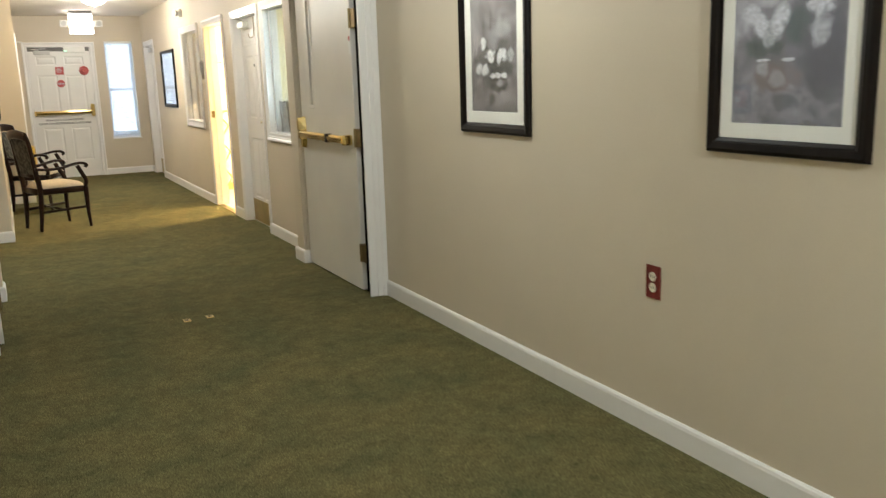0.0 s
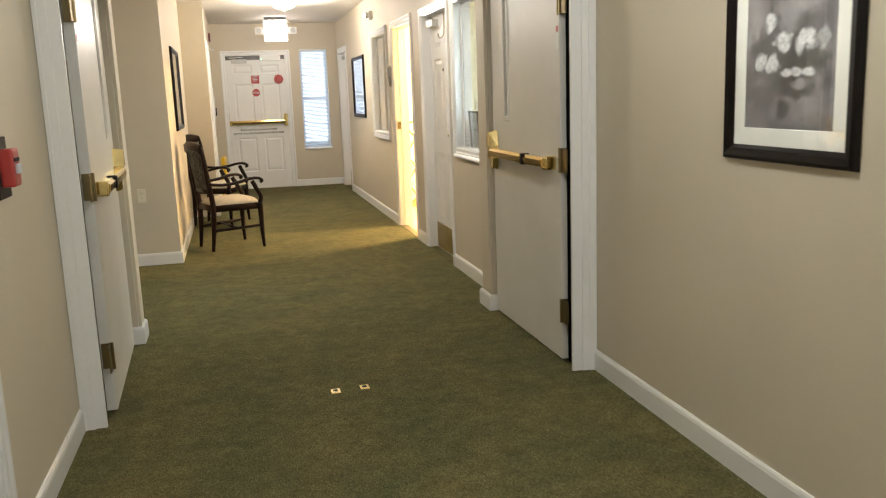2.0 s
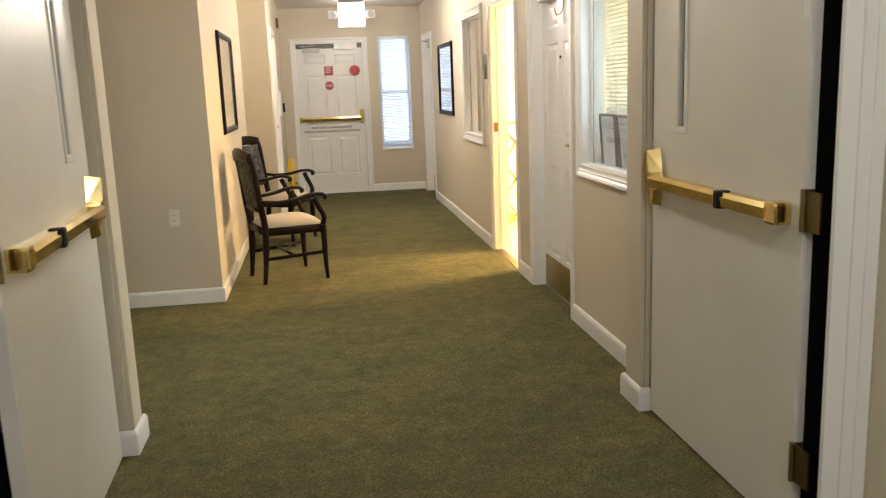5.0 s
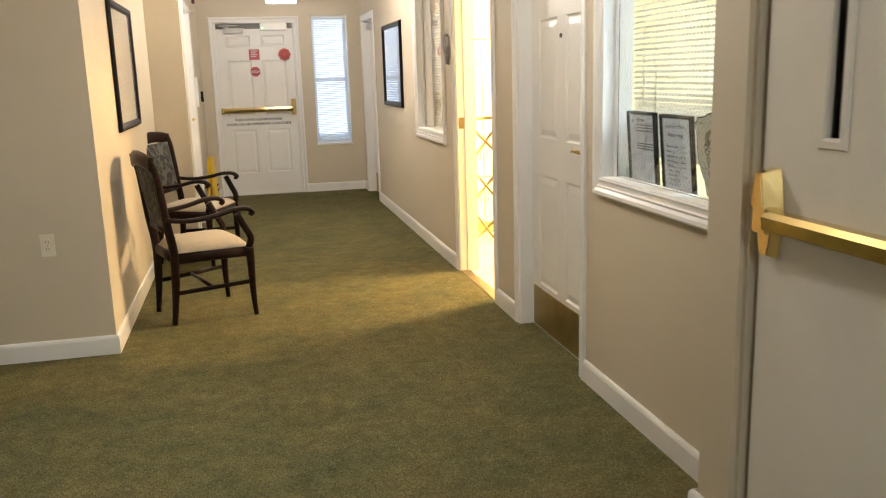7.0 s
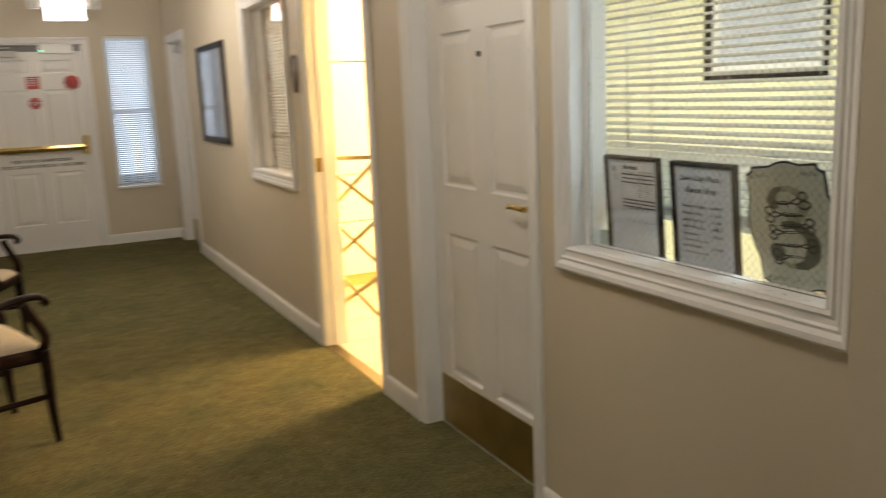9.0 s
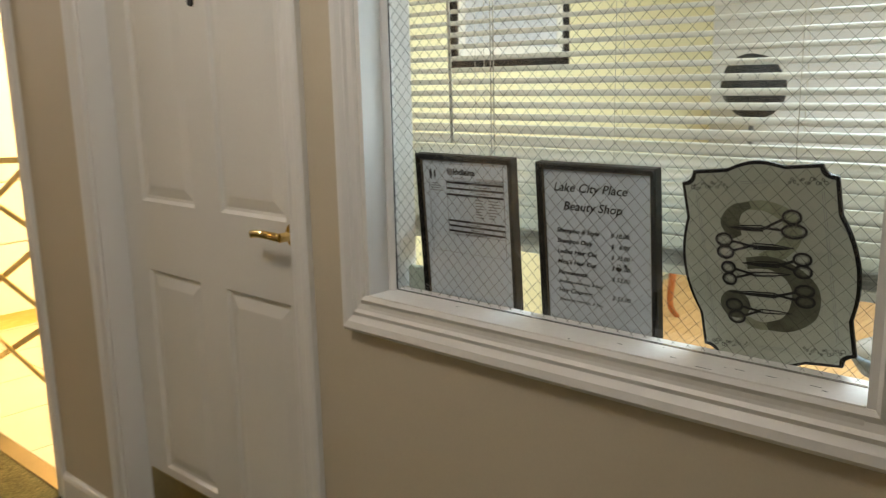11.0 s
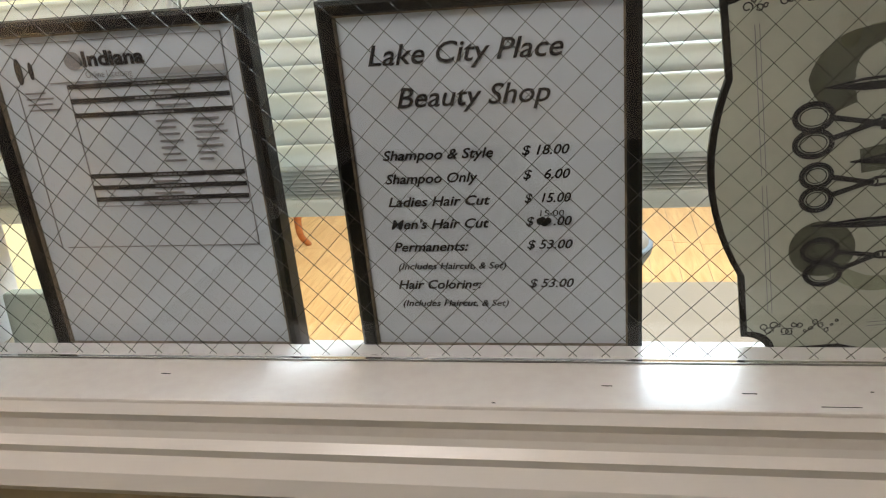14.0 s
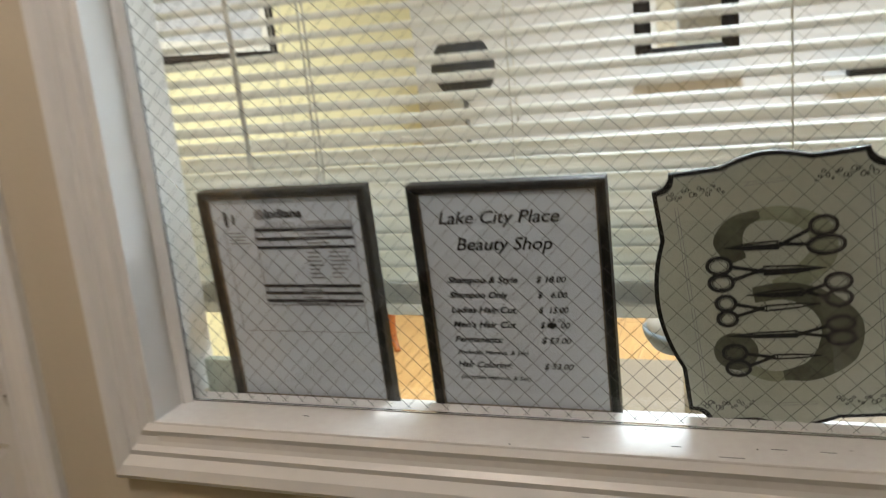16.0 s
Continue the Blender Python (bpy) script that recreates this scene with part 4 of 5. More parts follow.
structure("wall_utility_south", boxes((XR + 0.13, 10.19, 0, 5.2, 10.24, ZC)), M_WALL_YELLOW, "cream painted utility room wall", "wall")
structure("wall_utility_north", boxes((XR + 0.13, 13.1, 0, 5.2, 13.2, ZC)), M_WALL_YELLOW, "cream painted utility room wall", "wall")
structure("wall_utility_east", boxes((5.1, 10.24, 0, 5.2, 13.1, ZC)), M_WALL_YELLOW, "cream painted utility room wall", "wall")
structure("ground", boxes((-300, 16.3, -0.4, 300, 400, -0.15)), M_OUT, "mown grass outside the end window", "ground")
structure("wall_backing", boxes((XR + 0.13, 13.2, 0, 3.4, YE + 0.2, ZC)), M_WALL_GREY, "plain wall mass beyond the far door", "wall")
structure("wall_backing_west", boxes((-1.2, 13.11, 0, XF - 0.13, YE + 0.2, ZC)), M_WALL_GREY, "plain wall mass beyond the side door", "wall")
structure("wall_backing_near", boxes((-1.0, 3.5, 0, XL - 0.13, 5.5, ZC)), M_WALL_GREY, "plain wall mass beyond the near door", "wall")


# ---- pictures ----
def wall_picture(m, w, h, art, mat_w, label, border=0.04, group="", glazed=True, category="picture"):
    """A framed picture, w by h over its frame, with a mat and a sheet of art."""
    root = empty("framed_picture", m, label, category, group)
    iw, ih = w / 2 - border, h / 2 - border
    part("frame", moulding(-iw, -ih, iw, ih, FRAMEP, local), M_FRAME, root, "dark espresso wooden frame")
    part("backing", boxes((-iw - 0.03, -ih - 0.03, 0.001, iw + 0.03, ih + 0.03, 0.006)), M_BLACK, root)
    part("mat_board", moulding(-iw + mat_w, -ih + mat_w, iw - mat_w, ih - mat_w, [(0.0, 0.007), (0.002, 0.0095), (mat_w + 0.008, 0.0095), (mat_w + 0.008, 0.0065)], local), M_MAT, root, "cream mat board")
    part("artwork", boxes((-iw + mat_w - 0.005, -ih + mat_w - 0.005, 0.006, iw - mat_w + 0.005, ih - mat_w + 0.005, 0.0075)), art, root)
    if glazed:
        g = part("glazing", boxes((-iw - 0.008, -ih - 0.008, 0.011, iw + 0.008, ih + 0.008, 0.0125)), M_GLASS, root)
        g.visible_shadow = False
    return root


DABS_1 = ((0.14, -0.11, 0.08, 0.13, 0.7, 0.95, "shade"), (-0.058, 0.124, 0.07, 0.05, 0.6, 0.6, "mauve"), (0.02, 0.13, 0.04, 0.03, 0.6, 0.5, "mauve"), (0.035, 0.008, 0.042, 0.05, 0.5, 0.85, "leaf"),
          (-0.105, -0.053, 0.045, 0.028, 0.5, 0.9, "leaf"), (-0.05, -0.045, 0.03, 0.03, 0.5, 0.8, "leaf"), (0.09, 0.11, 0.05, 0.04, 0.6, 0.5, "leaf"), (-0.04, -0.150, 0.082, 0.045, 0.45, 0.9, "pot"), (0.0, -0.225, 0.045, 0.025, 0.7, 0.8, "shade"),
          (-0.09, -0.12, 0.022, 0.02, 0.6, 0.5, "mauve"), (-0.03, -0.15, 0.03, 0.026, 0.6, 0.4, "mauve"), (-0.135, 0.05, 0.034, 0.03, 0.5, 0.75, "bloom"), (-0.096, 0.012, 0.03, 0.026, 0.4, 0.9, "bloom"), (-0.02, 0.045, 0.034, 0.03, 0.35, 0.95, "bloom"),
          (-0.04, 0.005, 0.024, 0.034, 0.4, 0.85, "bloom"), (0.112, 0.066, 0.044, 0.034, 0.35, 0.95, "bloom"), (0.12, -0.007, 0.034, 0.04, 0.5, 0.6, "bloom"), (-0.073, -0.035, 0.022, 0.026, 0.5, 0.55, "bloom"), (-0.09, -0.093, 0.026, 0.005, 0.3, 0.9, "bloom"), (0.01, -0.094, 0.034, 0.006, 0.3, 0.95, "bloom"))
DABS_2 = ((-0.02, -0.05, 0.15, 0.11, 0.7, 0.85, "shade"), (-0.02, 0.13, 0.008, 0.08, 0.9, 0.7, "leaf"), (-0.09, 0.12, 0.010, 0.05, 0.9, 0.6, "leaf"), (0.09, 0.106, 0.06, 0.05, 0.8, 0.45, "mauve"), (0.0, 0.06, 0.05, 0.05, 0.8, 0.35, "mauve"),
          (0.035, -0.160, 0.085, 0.040, 0.4, 0.9, "pot"), (-0.02, -0.232, 0.028, 0.03, 0.6, 0.85, "pot"), (0.05, -0.078, 0.12, 0.03, 0.6, 0.85, "leaf"), (-0.13, -0.19, 0.07, 0.04, 0.8, 0.5, "pot"), (0.06, -0.150, 0.03, 0.016, 0.6, 0.5, "mauve"),
          (-0.09, 0.045, 0.028, 0.033, 0.3, 0.95, "bloom"), (-0.025, -0.02, 0.046, 0.030, 0.3, 0.95, "bloom"), (0.093, -0.013, 0.038, 0.030, 0.35, 0.9, "bloom"), (0.055, -0.036, 0.02, 0.026, 0.4, 0.7, "bloom"), (0.16, -0.023, 0.024, 0.03, 0.6, 0.5, "bloom"),
          (-0.14, -0.077, 0.030, 0.030, 0.35, 0.85, "bloom"), (-0.08, -0.090, 0.032, 0.028, 0.35, 0.85, "bloom"), (-0.006, -0.116, 0.028, 0.013, 0.4, 0.85, "bloom"), (0.045, -0.114, 0.022, 0.014, 0.4, 0.8, "bloom"), (0.1, -0.116, 0.03, 0.012, 0.4, 0.85, "bloom"))
ART_1 = artwork_material("flower_painting_blue", (0.36, 0.345, 0.38), (0.075, 0.07, 0.092), (0.64, 0.65, 0.70), (0.04, 0.062, 0.062), (0.17, 0.13, 0.13), 0.0, 0.0, 0.22, DABS_1)
ART_2 = artwork_material("flower_painting_grey", (0.31, 0.275, 0.27), (0.075, 0.068, 0.07), (0.66, 0.65, 0.63), (0.05, 0.05, 0.047), (0.055, 0.046, 0.046), 0.0, 0.0, 0.2, DABS_2)
ART_3 = artwork_material("pale_landscape", (0.66, 0.60, 0.52), (0.56, 0.50, 0.43), (0.66, 0.58, 0.50), (0.45, 0.42, 0.35), (0.50, 0.44, 0.36), 0.0, 0.0, 0.2)
ART_4 = artwork_material("dim_print", (0.16, 0.16, 0.17), (0.10, 0.10, 0.11), (0.22, 0.22, 0.23), (0.08, 0.09, 0.09), (0.09, 0.09, 0.10), 0.0, 0.0, 0.2)
ART_5 = artwork_material("pale_street_print", (0.60, 0.61, 0.62), (0.45, 0.46, 0.48), (0.66, 0.67, 0.68), (0.32, 0.34, 0.36), (0.4, 0.4, 0.4), 0.0, 0.0, 0.3)
wall_picture(face_right(2.825, 1.148 + 0.40), 0.635, 0.80, ART_1, 0.062, "framed painting of pale blue flowers in a bowl", 0.046, "flower paintings")
wall_picture(face_right(4.58, 1.148 + 0.40), 0.655, 0.80, ART_2, 0.070, "framed grey painting of white flowers in an urn", 0.040, "flower paintings")
wall_picture(face_right(13.68, 1.53), 1.03, 0.83, ART_4, 0.01, "dark framed print whose glass mirrors the window", 0.05)
wall_picture(face_left(11.33, 1.54, 0.085), 1.0, 0.81, ART_3, 0.08, "pale print in a dark frame above the armchairs", 0.04)


# ---- outlets, alarm and small fittings ----
def outlet(m, plate, face, label, scale=1.0):
    root = empty("outlet", m, label, "outlet")
    w, h = 0.035 * scale, 0.0585 * scale
    part("plate", boxes((-w, -h, 0, w, h, 0.006), bevel=0.002), plate, root)
    for y in (-0.0195 * scale, 0.0195 * scale):
        bm = bmesh.new()
        bmesh.ops.create_circle(bm, cap_ends=True, segments=20, radius=0.0165 * scale)
        top = bmesh.ops.extrude_face_region(bm, geom=list(bm.faces))
        bmesh.ops.translate(bm, vec=(0, 0, 0.003), verts=[v for v in top["geom"] if isinstance(v, bmesh.types.BMVert)])
        bm.transform(pose(0, y, 0.006))
        s = part("socket", bm, face, root)
        part("slot", boxes((-0.0075 * scale, y - 0.004, 0.009, -0.005 * scale, y + 0.006, 0.0096), (0.005 * scale, y - 0.004, 0.009, 0.0075 * scale, y + 0.006, 0.0096)), M_BLACK, s)
    sc = bmesh.new()
    cylinder(sc, pose(0, 0, 0.007), 0.003, 0.003, 0.002, 10)
    part("screw", sc, M_BRASS, root)
    return root


outlet(face_right(3.406, 0.628), M_MAROON, M_IVORY, "dark red emergency outlet with ivory sockets", 1.12)
outlet(pose(-0.20, 9.94, 0.62, 90, 0, 0), M_IVORY, M_IVORY, "ivory wall outlet in the nook", 1.0)

alarm = empty("fire_alarm", face_left(5.26, 1.22, XL), "red fire alarm pull station on a dark plate", "fire alarm")
part("back_plate", boxes((-0.075, -0.10, 0, 0.075, 0.10, 0.012), bevel=0.003), M_BLACK, alarm)
part("housing", boxes((-0.042, -0.062, 0.012, 0.042, 0.062, 0.055), bevel=0.008), M_RED, alarm, "red pull station")
part("pull_bar", boxes((-0.022, -0.02, 0.055, 0.022, 0.012, 0.064), bevel=0.003), M_PAPER, alarm)
part("grip", boxes((-0.03, 0.02, 0.055, 0.03, 0.032, 0.058)), M_BLACK, alarm)

for fx, fy in ((1.008, 6.146), (1.151, 6.157)):
    fb = empty("floor_strike", pose(fx, fy, 0.0), "small brass floor bolt plate set in the carpet", "floor plate", "floor bolt plates")
    part("plate", moulding(-0.011, -0.014, 0.011, 0.014, [(0.0, 0.002), (0.0, 0.006), (0.011, 0.006), (0.013, 0.002)], local), M_BRASS, fb)
    part("socket", boxes((-0.012, -0.015, 0.001, 0.012, 0.015, 0.003)), M_BLACK, fb)

strobe = empty("alarm_horn", face_right(12.40, 2.345), "white wall alarm horn above the inside window", "alarm")
part("housing", boxes((-0.055, -0.05, 0, 0.055, 0.05, 0.045), bevel=0.010), M_WHITEPL, strobe)
hb = bmesh.new()
cylinder(hb, pose(0.0, 0.0, 0.07, 0, 20, 0), 0.03, 0.042, 0.05, 20)
part("horn", hb, M_ALU, strobe)

plq = empty("wall_plaque", face_right(11.375, 1.60), "small pewter leaf-shaped plaque on the wall", "plaque")
lf = bmesh.new()
outline = [(-0.05, 0.07), (0.0, 0.085), (0.05, 0.07), (0.055, 0.02), (0.048, -0.03), (0.03, -0.075), (0.012, -0.06), (-0.01, -0.02), (-0.04, 0.0)]
lo_ring = [lf.verts.new((x * 1.1, y * 1.4, 0.002)) for x, y in outline]
hi_ring = [lf.verts.new((x * 1.0, y * 1.28, 0.024)) for x, y in outline]
lf.faces.new(hi_ring)
for i in range(len(outline)):
    j = (i + 1) % len(outline)
    lf.faces.new([lo_ring[i], lo_ring[j], hi_ring[j], hi_ring[i]])
bmesh.ops.recalc_face_normals(lf, faces=lf.faces)
part("body", lf, M_PEWTER, plq)
part("hook", boxes((-0.006, 0.110, 0.0, 0.006, 0.15, 0.004)), M_CORD, plq)

for xx, yy, zz, ww_, hh_, mt, lb, ct in ((XF, 15.55, 1.25, 0.075, 0.12, M_BLACK, "dark keypad beside the exit door", "keypad"), (XF, 14.45, 1.32, 0.05, 0.30, M_WHITEPL, "white wall chart holder beside the door", "wall box"), (XF, 15.3, 2.33, 0.12, 0.12, M_MAROON, "small red wall alarm near the ceiling", "alarm")):
    kp = empty("wall_box", face_left(yy, zz, xx), lb, ct)
    part("case", boxes((-ww_ / 2, -hh_ / 2, 0, ww_ / 2, hh_ / 2, 0.03), bevel=0.005), mt, kp)
    part("front", boxes((-ww_ * 0.35, -hh_ * 0.1, 0.03, ww_ * 0.35, hh_ * 0.38, 0.033)), M_ALU, kp)


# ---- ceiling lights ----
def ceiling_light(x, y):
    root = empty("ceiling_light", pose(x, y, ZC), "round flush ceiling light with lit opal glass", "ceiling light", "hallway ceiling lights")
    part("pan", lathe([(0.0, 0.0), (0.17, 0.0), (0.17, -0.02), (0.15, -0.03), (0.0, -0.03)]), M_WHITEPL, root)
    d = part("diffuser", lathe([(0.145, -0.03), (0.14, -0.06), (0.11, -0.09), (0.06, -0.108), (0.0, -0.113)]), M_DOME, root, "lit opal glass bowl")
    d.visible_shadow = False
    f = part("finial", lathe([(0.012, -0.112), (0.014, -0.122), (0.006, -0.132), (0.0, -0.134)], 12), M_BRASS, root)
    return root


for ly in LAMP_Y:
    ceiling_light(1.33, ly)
# unseen dome, added to go with the nook lamp
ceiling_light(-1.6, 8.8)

ex = empty("exit_sign", pose(1.335, 15.05, ZC, 90, 0, 0), "lit white exit sign with two emergency lamp heads", "exit sign")
part("canopy", boxes((-0.16, -0.04, -0.06, 0.16, 0.0, 0.06), bevel=0.006), M_CLOSER, ex)
bx = part("lit_box", boxes((-0.165, -0.335, -0.035, 0.165, -0.04, 0.035), bevel=0.006), M_EXIT, ex, "glowing white exit panel")
bx.visible_shadow = False
text_mesh("EXIT", 0.15, M_EXITRED, ex, pose(0.0, -0.245, 0.037), align="CENTER", thick=0.003)
for s in (-1, 1):
    hd = part("lamp_head", boxes((s * 0.245 - 0.055, -0.235, -0.03, s * 0.245 + 0.055, -0.14, 0.06), bevel=0.012), M_WHITEPL, ex, "white emergency lamp head")
    part("lamp_arm", boxes((s * 0.18 - 0.020, -0.205, -0.012, s * 0.18 + 0.020, -0.17, 0.012)), M_WHITEPL, ex)
    ln = bmesh.new()
    cylinder(ln, pose(s * 0.245, -0.187, 0.062), 0.034, 0.038, 0.012, 20)
    part("lens", ln, M_ALU, hd)


# ---- armchairs ----
def armchair():
    """A dining armchair facing +x, its origin on the floor below its middle."""
    root = empty("armchair", pose(0, 0, 0), "dark walnut armchair with cream seat and leaf tapestry back", "armchair", "armchairs along the wall")
    for s in (-1, 1):
        bm = bmesh.new()
        sweep(bm, curve_points([(0.245, s * 0.268, 0.0), (0.236, s * 0.265, 0.15), (0.235, s * 0.262, 0.34), (0.232, s * 0.262, 0.43)], 6), [(0.014 + 0.012 * min(1, i / 14), 0.014 + 0.012 * min(1, i / 14)) for i in range(19)])
        part("leg", bm, M_WOOD, root)
        bm = bmesh.new()
        back = curve_points([(-0.238, s * 0.188, 0.0), (-0.218, s * 0.196, 0.2), (-0.21, s * 0.208, 0.43), (-0.235, s * 0.212, 0.62), (-0.268, s * 0.215, 0.90), (-0.298, s * 0.215, 1.012)], 6)
        sweep(bm, back, [(0.015 + 0.006 * min(1, i / 8), 0.016 + 0.010 * min(1, i / 8) - 0.010 * max(0, (i - 16) / 14)) for i in range(len(back))])
        part("leg", bm, M_WOOD, root)
        bm = bmesh.new()
        arm = curve_points([(-0.245, s * 0.232, 0.645), (-0.12, s * 0.258, 0.632), (0.02, s * 0.275, 0.645), (0.14, s * 0.280, 0.672), (0.225, s * 0.280, 0.672), (0.262, s * 0.280, 0.648), (0.245, s * 0.280, 0.630)], 6)
        sweep(bm, arm, [(0.019 + 0.011 * math.sin(math.pi * min(1, i / len(arm))), 0.0145) for i in range(len(arm))])
        part("arm", bm, M_WOOD, root)
        bm = bmesh.new()
        sweep(bm, curve_points([(0.232, s * 0.262, 0.43), (0.245, s * 0.268, 0.49), (0.205, s * 0.275, 0.57), (0.165, s * 0.278, 0.648)], 6), (0.016, 0.022))
        part("arm_support", bm, M_WOOD, root)
        bm = bmesh.new()
        sweep(bm, [(-0.222, s * 0.205, 0.195), (0.24, s * 0.262, 0.215)], (0.009, 0.014))
        part("stretcher", bm, M_WOOD, root)
    bm = bmesh.new()
    sweep(bm, [(0.0, -0.235, 0.205), (0.0, 0.235, 0.205)], (0.011, 0.011), side=(1, 0, 0))
    part("stretcher", bm, M_WOOD, root)
    bm = bmesh.new()
    sweep(bm, [(0.235, -0.262, 0.405), (0.235, 0.262, 0.405)], (0.016, 0.032), side=(1, 0, 0))
    sweep(bm, [(-0.21, -0.205, 0.405), (-0.21, 0.205, 0.405)], (0.014, 0.032), side=(1, 0, 0))
    for s in (-1, 1):
        sweep(bm, [(-0.21, s * 0.206, 0.405), (0.235, s * 0.26, 0.405)], (0.014, 0.032))
    part("seat_rail", bm, M_WOOD, root)
    # cushioned seat: a domed pad that narrows to the back
    bm, n, rows = bmesh.new(), 12, []
    for i in range(n + 1):
        row = []
        for j in range(n + 1):
            a, b = 2 * i / n - 1, 2 * j / n - 1
            half = 0.262 - 0.055 * (1 - a) / 2
            edge = (1 - a ** 6) * (1 - b ** 6)
            row.append(bm.verts.new((0.225 * a + 0.02, half * b, 0.438 + 0.048 * edge ** 0.5 + 0.012 * (1 - a * a) * (1 - b * b))))
        rows.append(row)
    for i in range(n):
        for j in range(n):
            f = bm.faces.new([rows[i][j], rows[i + 1][j], rows[i + 1][j + 1], rows[i][j + 1]])
            f.smooth = True
    rim = [rows[0][j] for j in range(n)] + [rows[i][n] for i in range(n)] + [rows[n][j] for j in range(n, 0, -1)] + [rows[i][0] for i in range(n, 0, -1)]
    foot = [bm.verts.new((v.co.x, v.co.y, 0.425)) for v in rim]
    for i in range(len(rim)):
        j = (i + 1) % len(rim)
        bm.faces.new([rim[i], foot[i], foot[j], rim[j]])
    bmesh.ops.recalc_face_normals(bm, faces=bm.faces)
    part("seat", bm, M_SEAT, root, "cream upholstered seat pad")
    # back: crest rail, lower rail and padded panel, all leaning
    lean = lambda z: -0.21 - 0.025 * max(0, (z - 0.43) / 0.19) - 0.0 if z < 0.62 else -0.235 - 0.063 * (z - 0.62) / 0.392
    bm = bmesh.new()
    sweep(bm, curve_points([(lean(0.98), -0.230, 0.972), (lean(1.0) - 0.012, -0.12, 0.993), (lean(1.01) - 0.016, 0.0, 1.002), (lean(1.0) - 0.012, 0.12, 0.993), (lean(0.98), 0.230, 0.972)], 5), (0.045, 0.014), side=(0, 0, 1))
    part("crest_rail", bm, M_WOOD, root)
    bm = bmesh.new()
    sweep(bm, [(lean(0.57), -0.2, 0.57), (lean(0.57), 0.2, 0.57)], (0.02, 0.012), side=(0, 0, 1))
    part("lower_rail", bm, M_WOOD, root)
    bm, nz, ny, rows = bmesh.new(), 8, 8, []
    for side, off in ((1, 0.022), (-1, -0.012)):
        grid = []
        for i in range(nz + 1):
            z = 0.578 + (0.95 - 0.578) * i / nz
            row = []
            for j in range(ny + 1):
                b = 2 * j / ny - 1
                a = 2 * i / nz - 1
                puff = (1 - a ** 4) * (1 - b ** 4)
                row.append(bm.verts.new((lean(z) + off * (0.4 + 0.6 * puff), 0.192 * b, z)))
            grid.append(row)
        for i in range(nz):
            for j in range(ny):
                f = bm.faces.new([grid[i][j], grid[i][j + 1], grid[i + 1][j + 1], grid[i + 1][j]])
                f.smooth = True
        rows.append(grid)
    a, b = rows
    for i in range(nz):
        bm.faces.new([a[i][0], b[i][0], b[i + 1][0], a[i + 1][0]])
        bm.faces.new([a[i][ny], a[i + 1][ny], b[i + 1][ny], b[i][ny]])
    for j in range(ny):
        bm.faces.new([a[nz][j], b[nz][j], b[nz][j + 1], a[nz][j + 1]])
        bm.faces.new([a[0][j], a[0][j + 1], b[0][j + 1], b[0][j]])
    bmesh.ops.recalc_face_normals(bm, faces=bm.faces)
    part("backrest", bm, M_TAPESTRY, root, "dark tapestry back panel with pale leaves")
    return root


chair_a = armchair()
chair_a.matrix_world = pose(0.51, 10.645, 0, 0, 0, 19.5)
copy_thing(chair_a, pose(0.40, 12.30, 0, 0, 0, -22))

# ---- yellow folded floor sign by the wall ----
ws = empty("floor_sign", pose(0.455, 14.75, 0, 0, 0, 84), "yellow plastic wet floor sign, folded, leaning on the wall", "floor sign")
for s in (-1, 1):
    bm = boxes((-0.14, -0.012, 0.0, -0.09, 0.012, 0.62), (0.09, -0.012, 0.0, 0.14, 0.012, 0.62), (-0.09, -0.012, 0.12, 0.09, 0.012, 0.62), bevel=0.004)
    bm.transform(pose(0, s * 0.04, 0, s * 3.0, 0, 0))
    pnl = part("panel", bm, M_YELLOW, ws)
    part("print", boxes((-0.06, s * 0.056 - 0.002, 0.25, 0.06, s * 0.056 + 0.002, 0.27), (-0.06, s * 0.052 - 0.002, 0.3, 0.06, s * 0.052 + 0.002, 0.32)), M_INK, pnl)

# ---- wooden folding gate across the lit doorway ----
gate = empty("accordion_gate", pose(XR + 0.155, 0, 0), "yellow pine folding lattice gate across the doorway", "gate")


def gate_slat(y0, z0, y1, z1, depth):
    bm = bmesh.new()
    sweep(bm, [(depth, y0, z0), (depth, y1, z1)], (0.004, 0.012), side=(1, 0, 0), seg=8, square=5)
    part("slat", bm, M_PINE, gate)


for z in (1.055, 0.742, 0.435):
    gate_slat(11.28, z - 0.030, 10.66, z - 0.158, 0.0)
    gate_slat(11.28, z - 0.222, 10.66, z + 0.055, 0.010)
    gate_slat(10.66, z + 0.055, 10.30, z - 0.11, 0.0)
    gate_slat(10.66, z - 0.158, 10.30, z, 0.010)
gate_slat(11.28, 1.105, 10.30, 1.165, 0.018)
for z in (0.955, 0.642, 0.335):
    bm = bmesh.new()
    cylinder(bm, pose(0.005, 10.985, z, 0, 90, 0), 0.005, 0.005, 0.03, 8)
    part("rivet", bm, M_BRASS, gate)

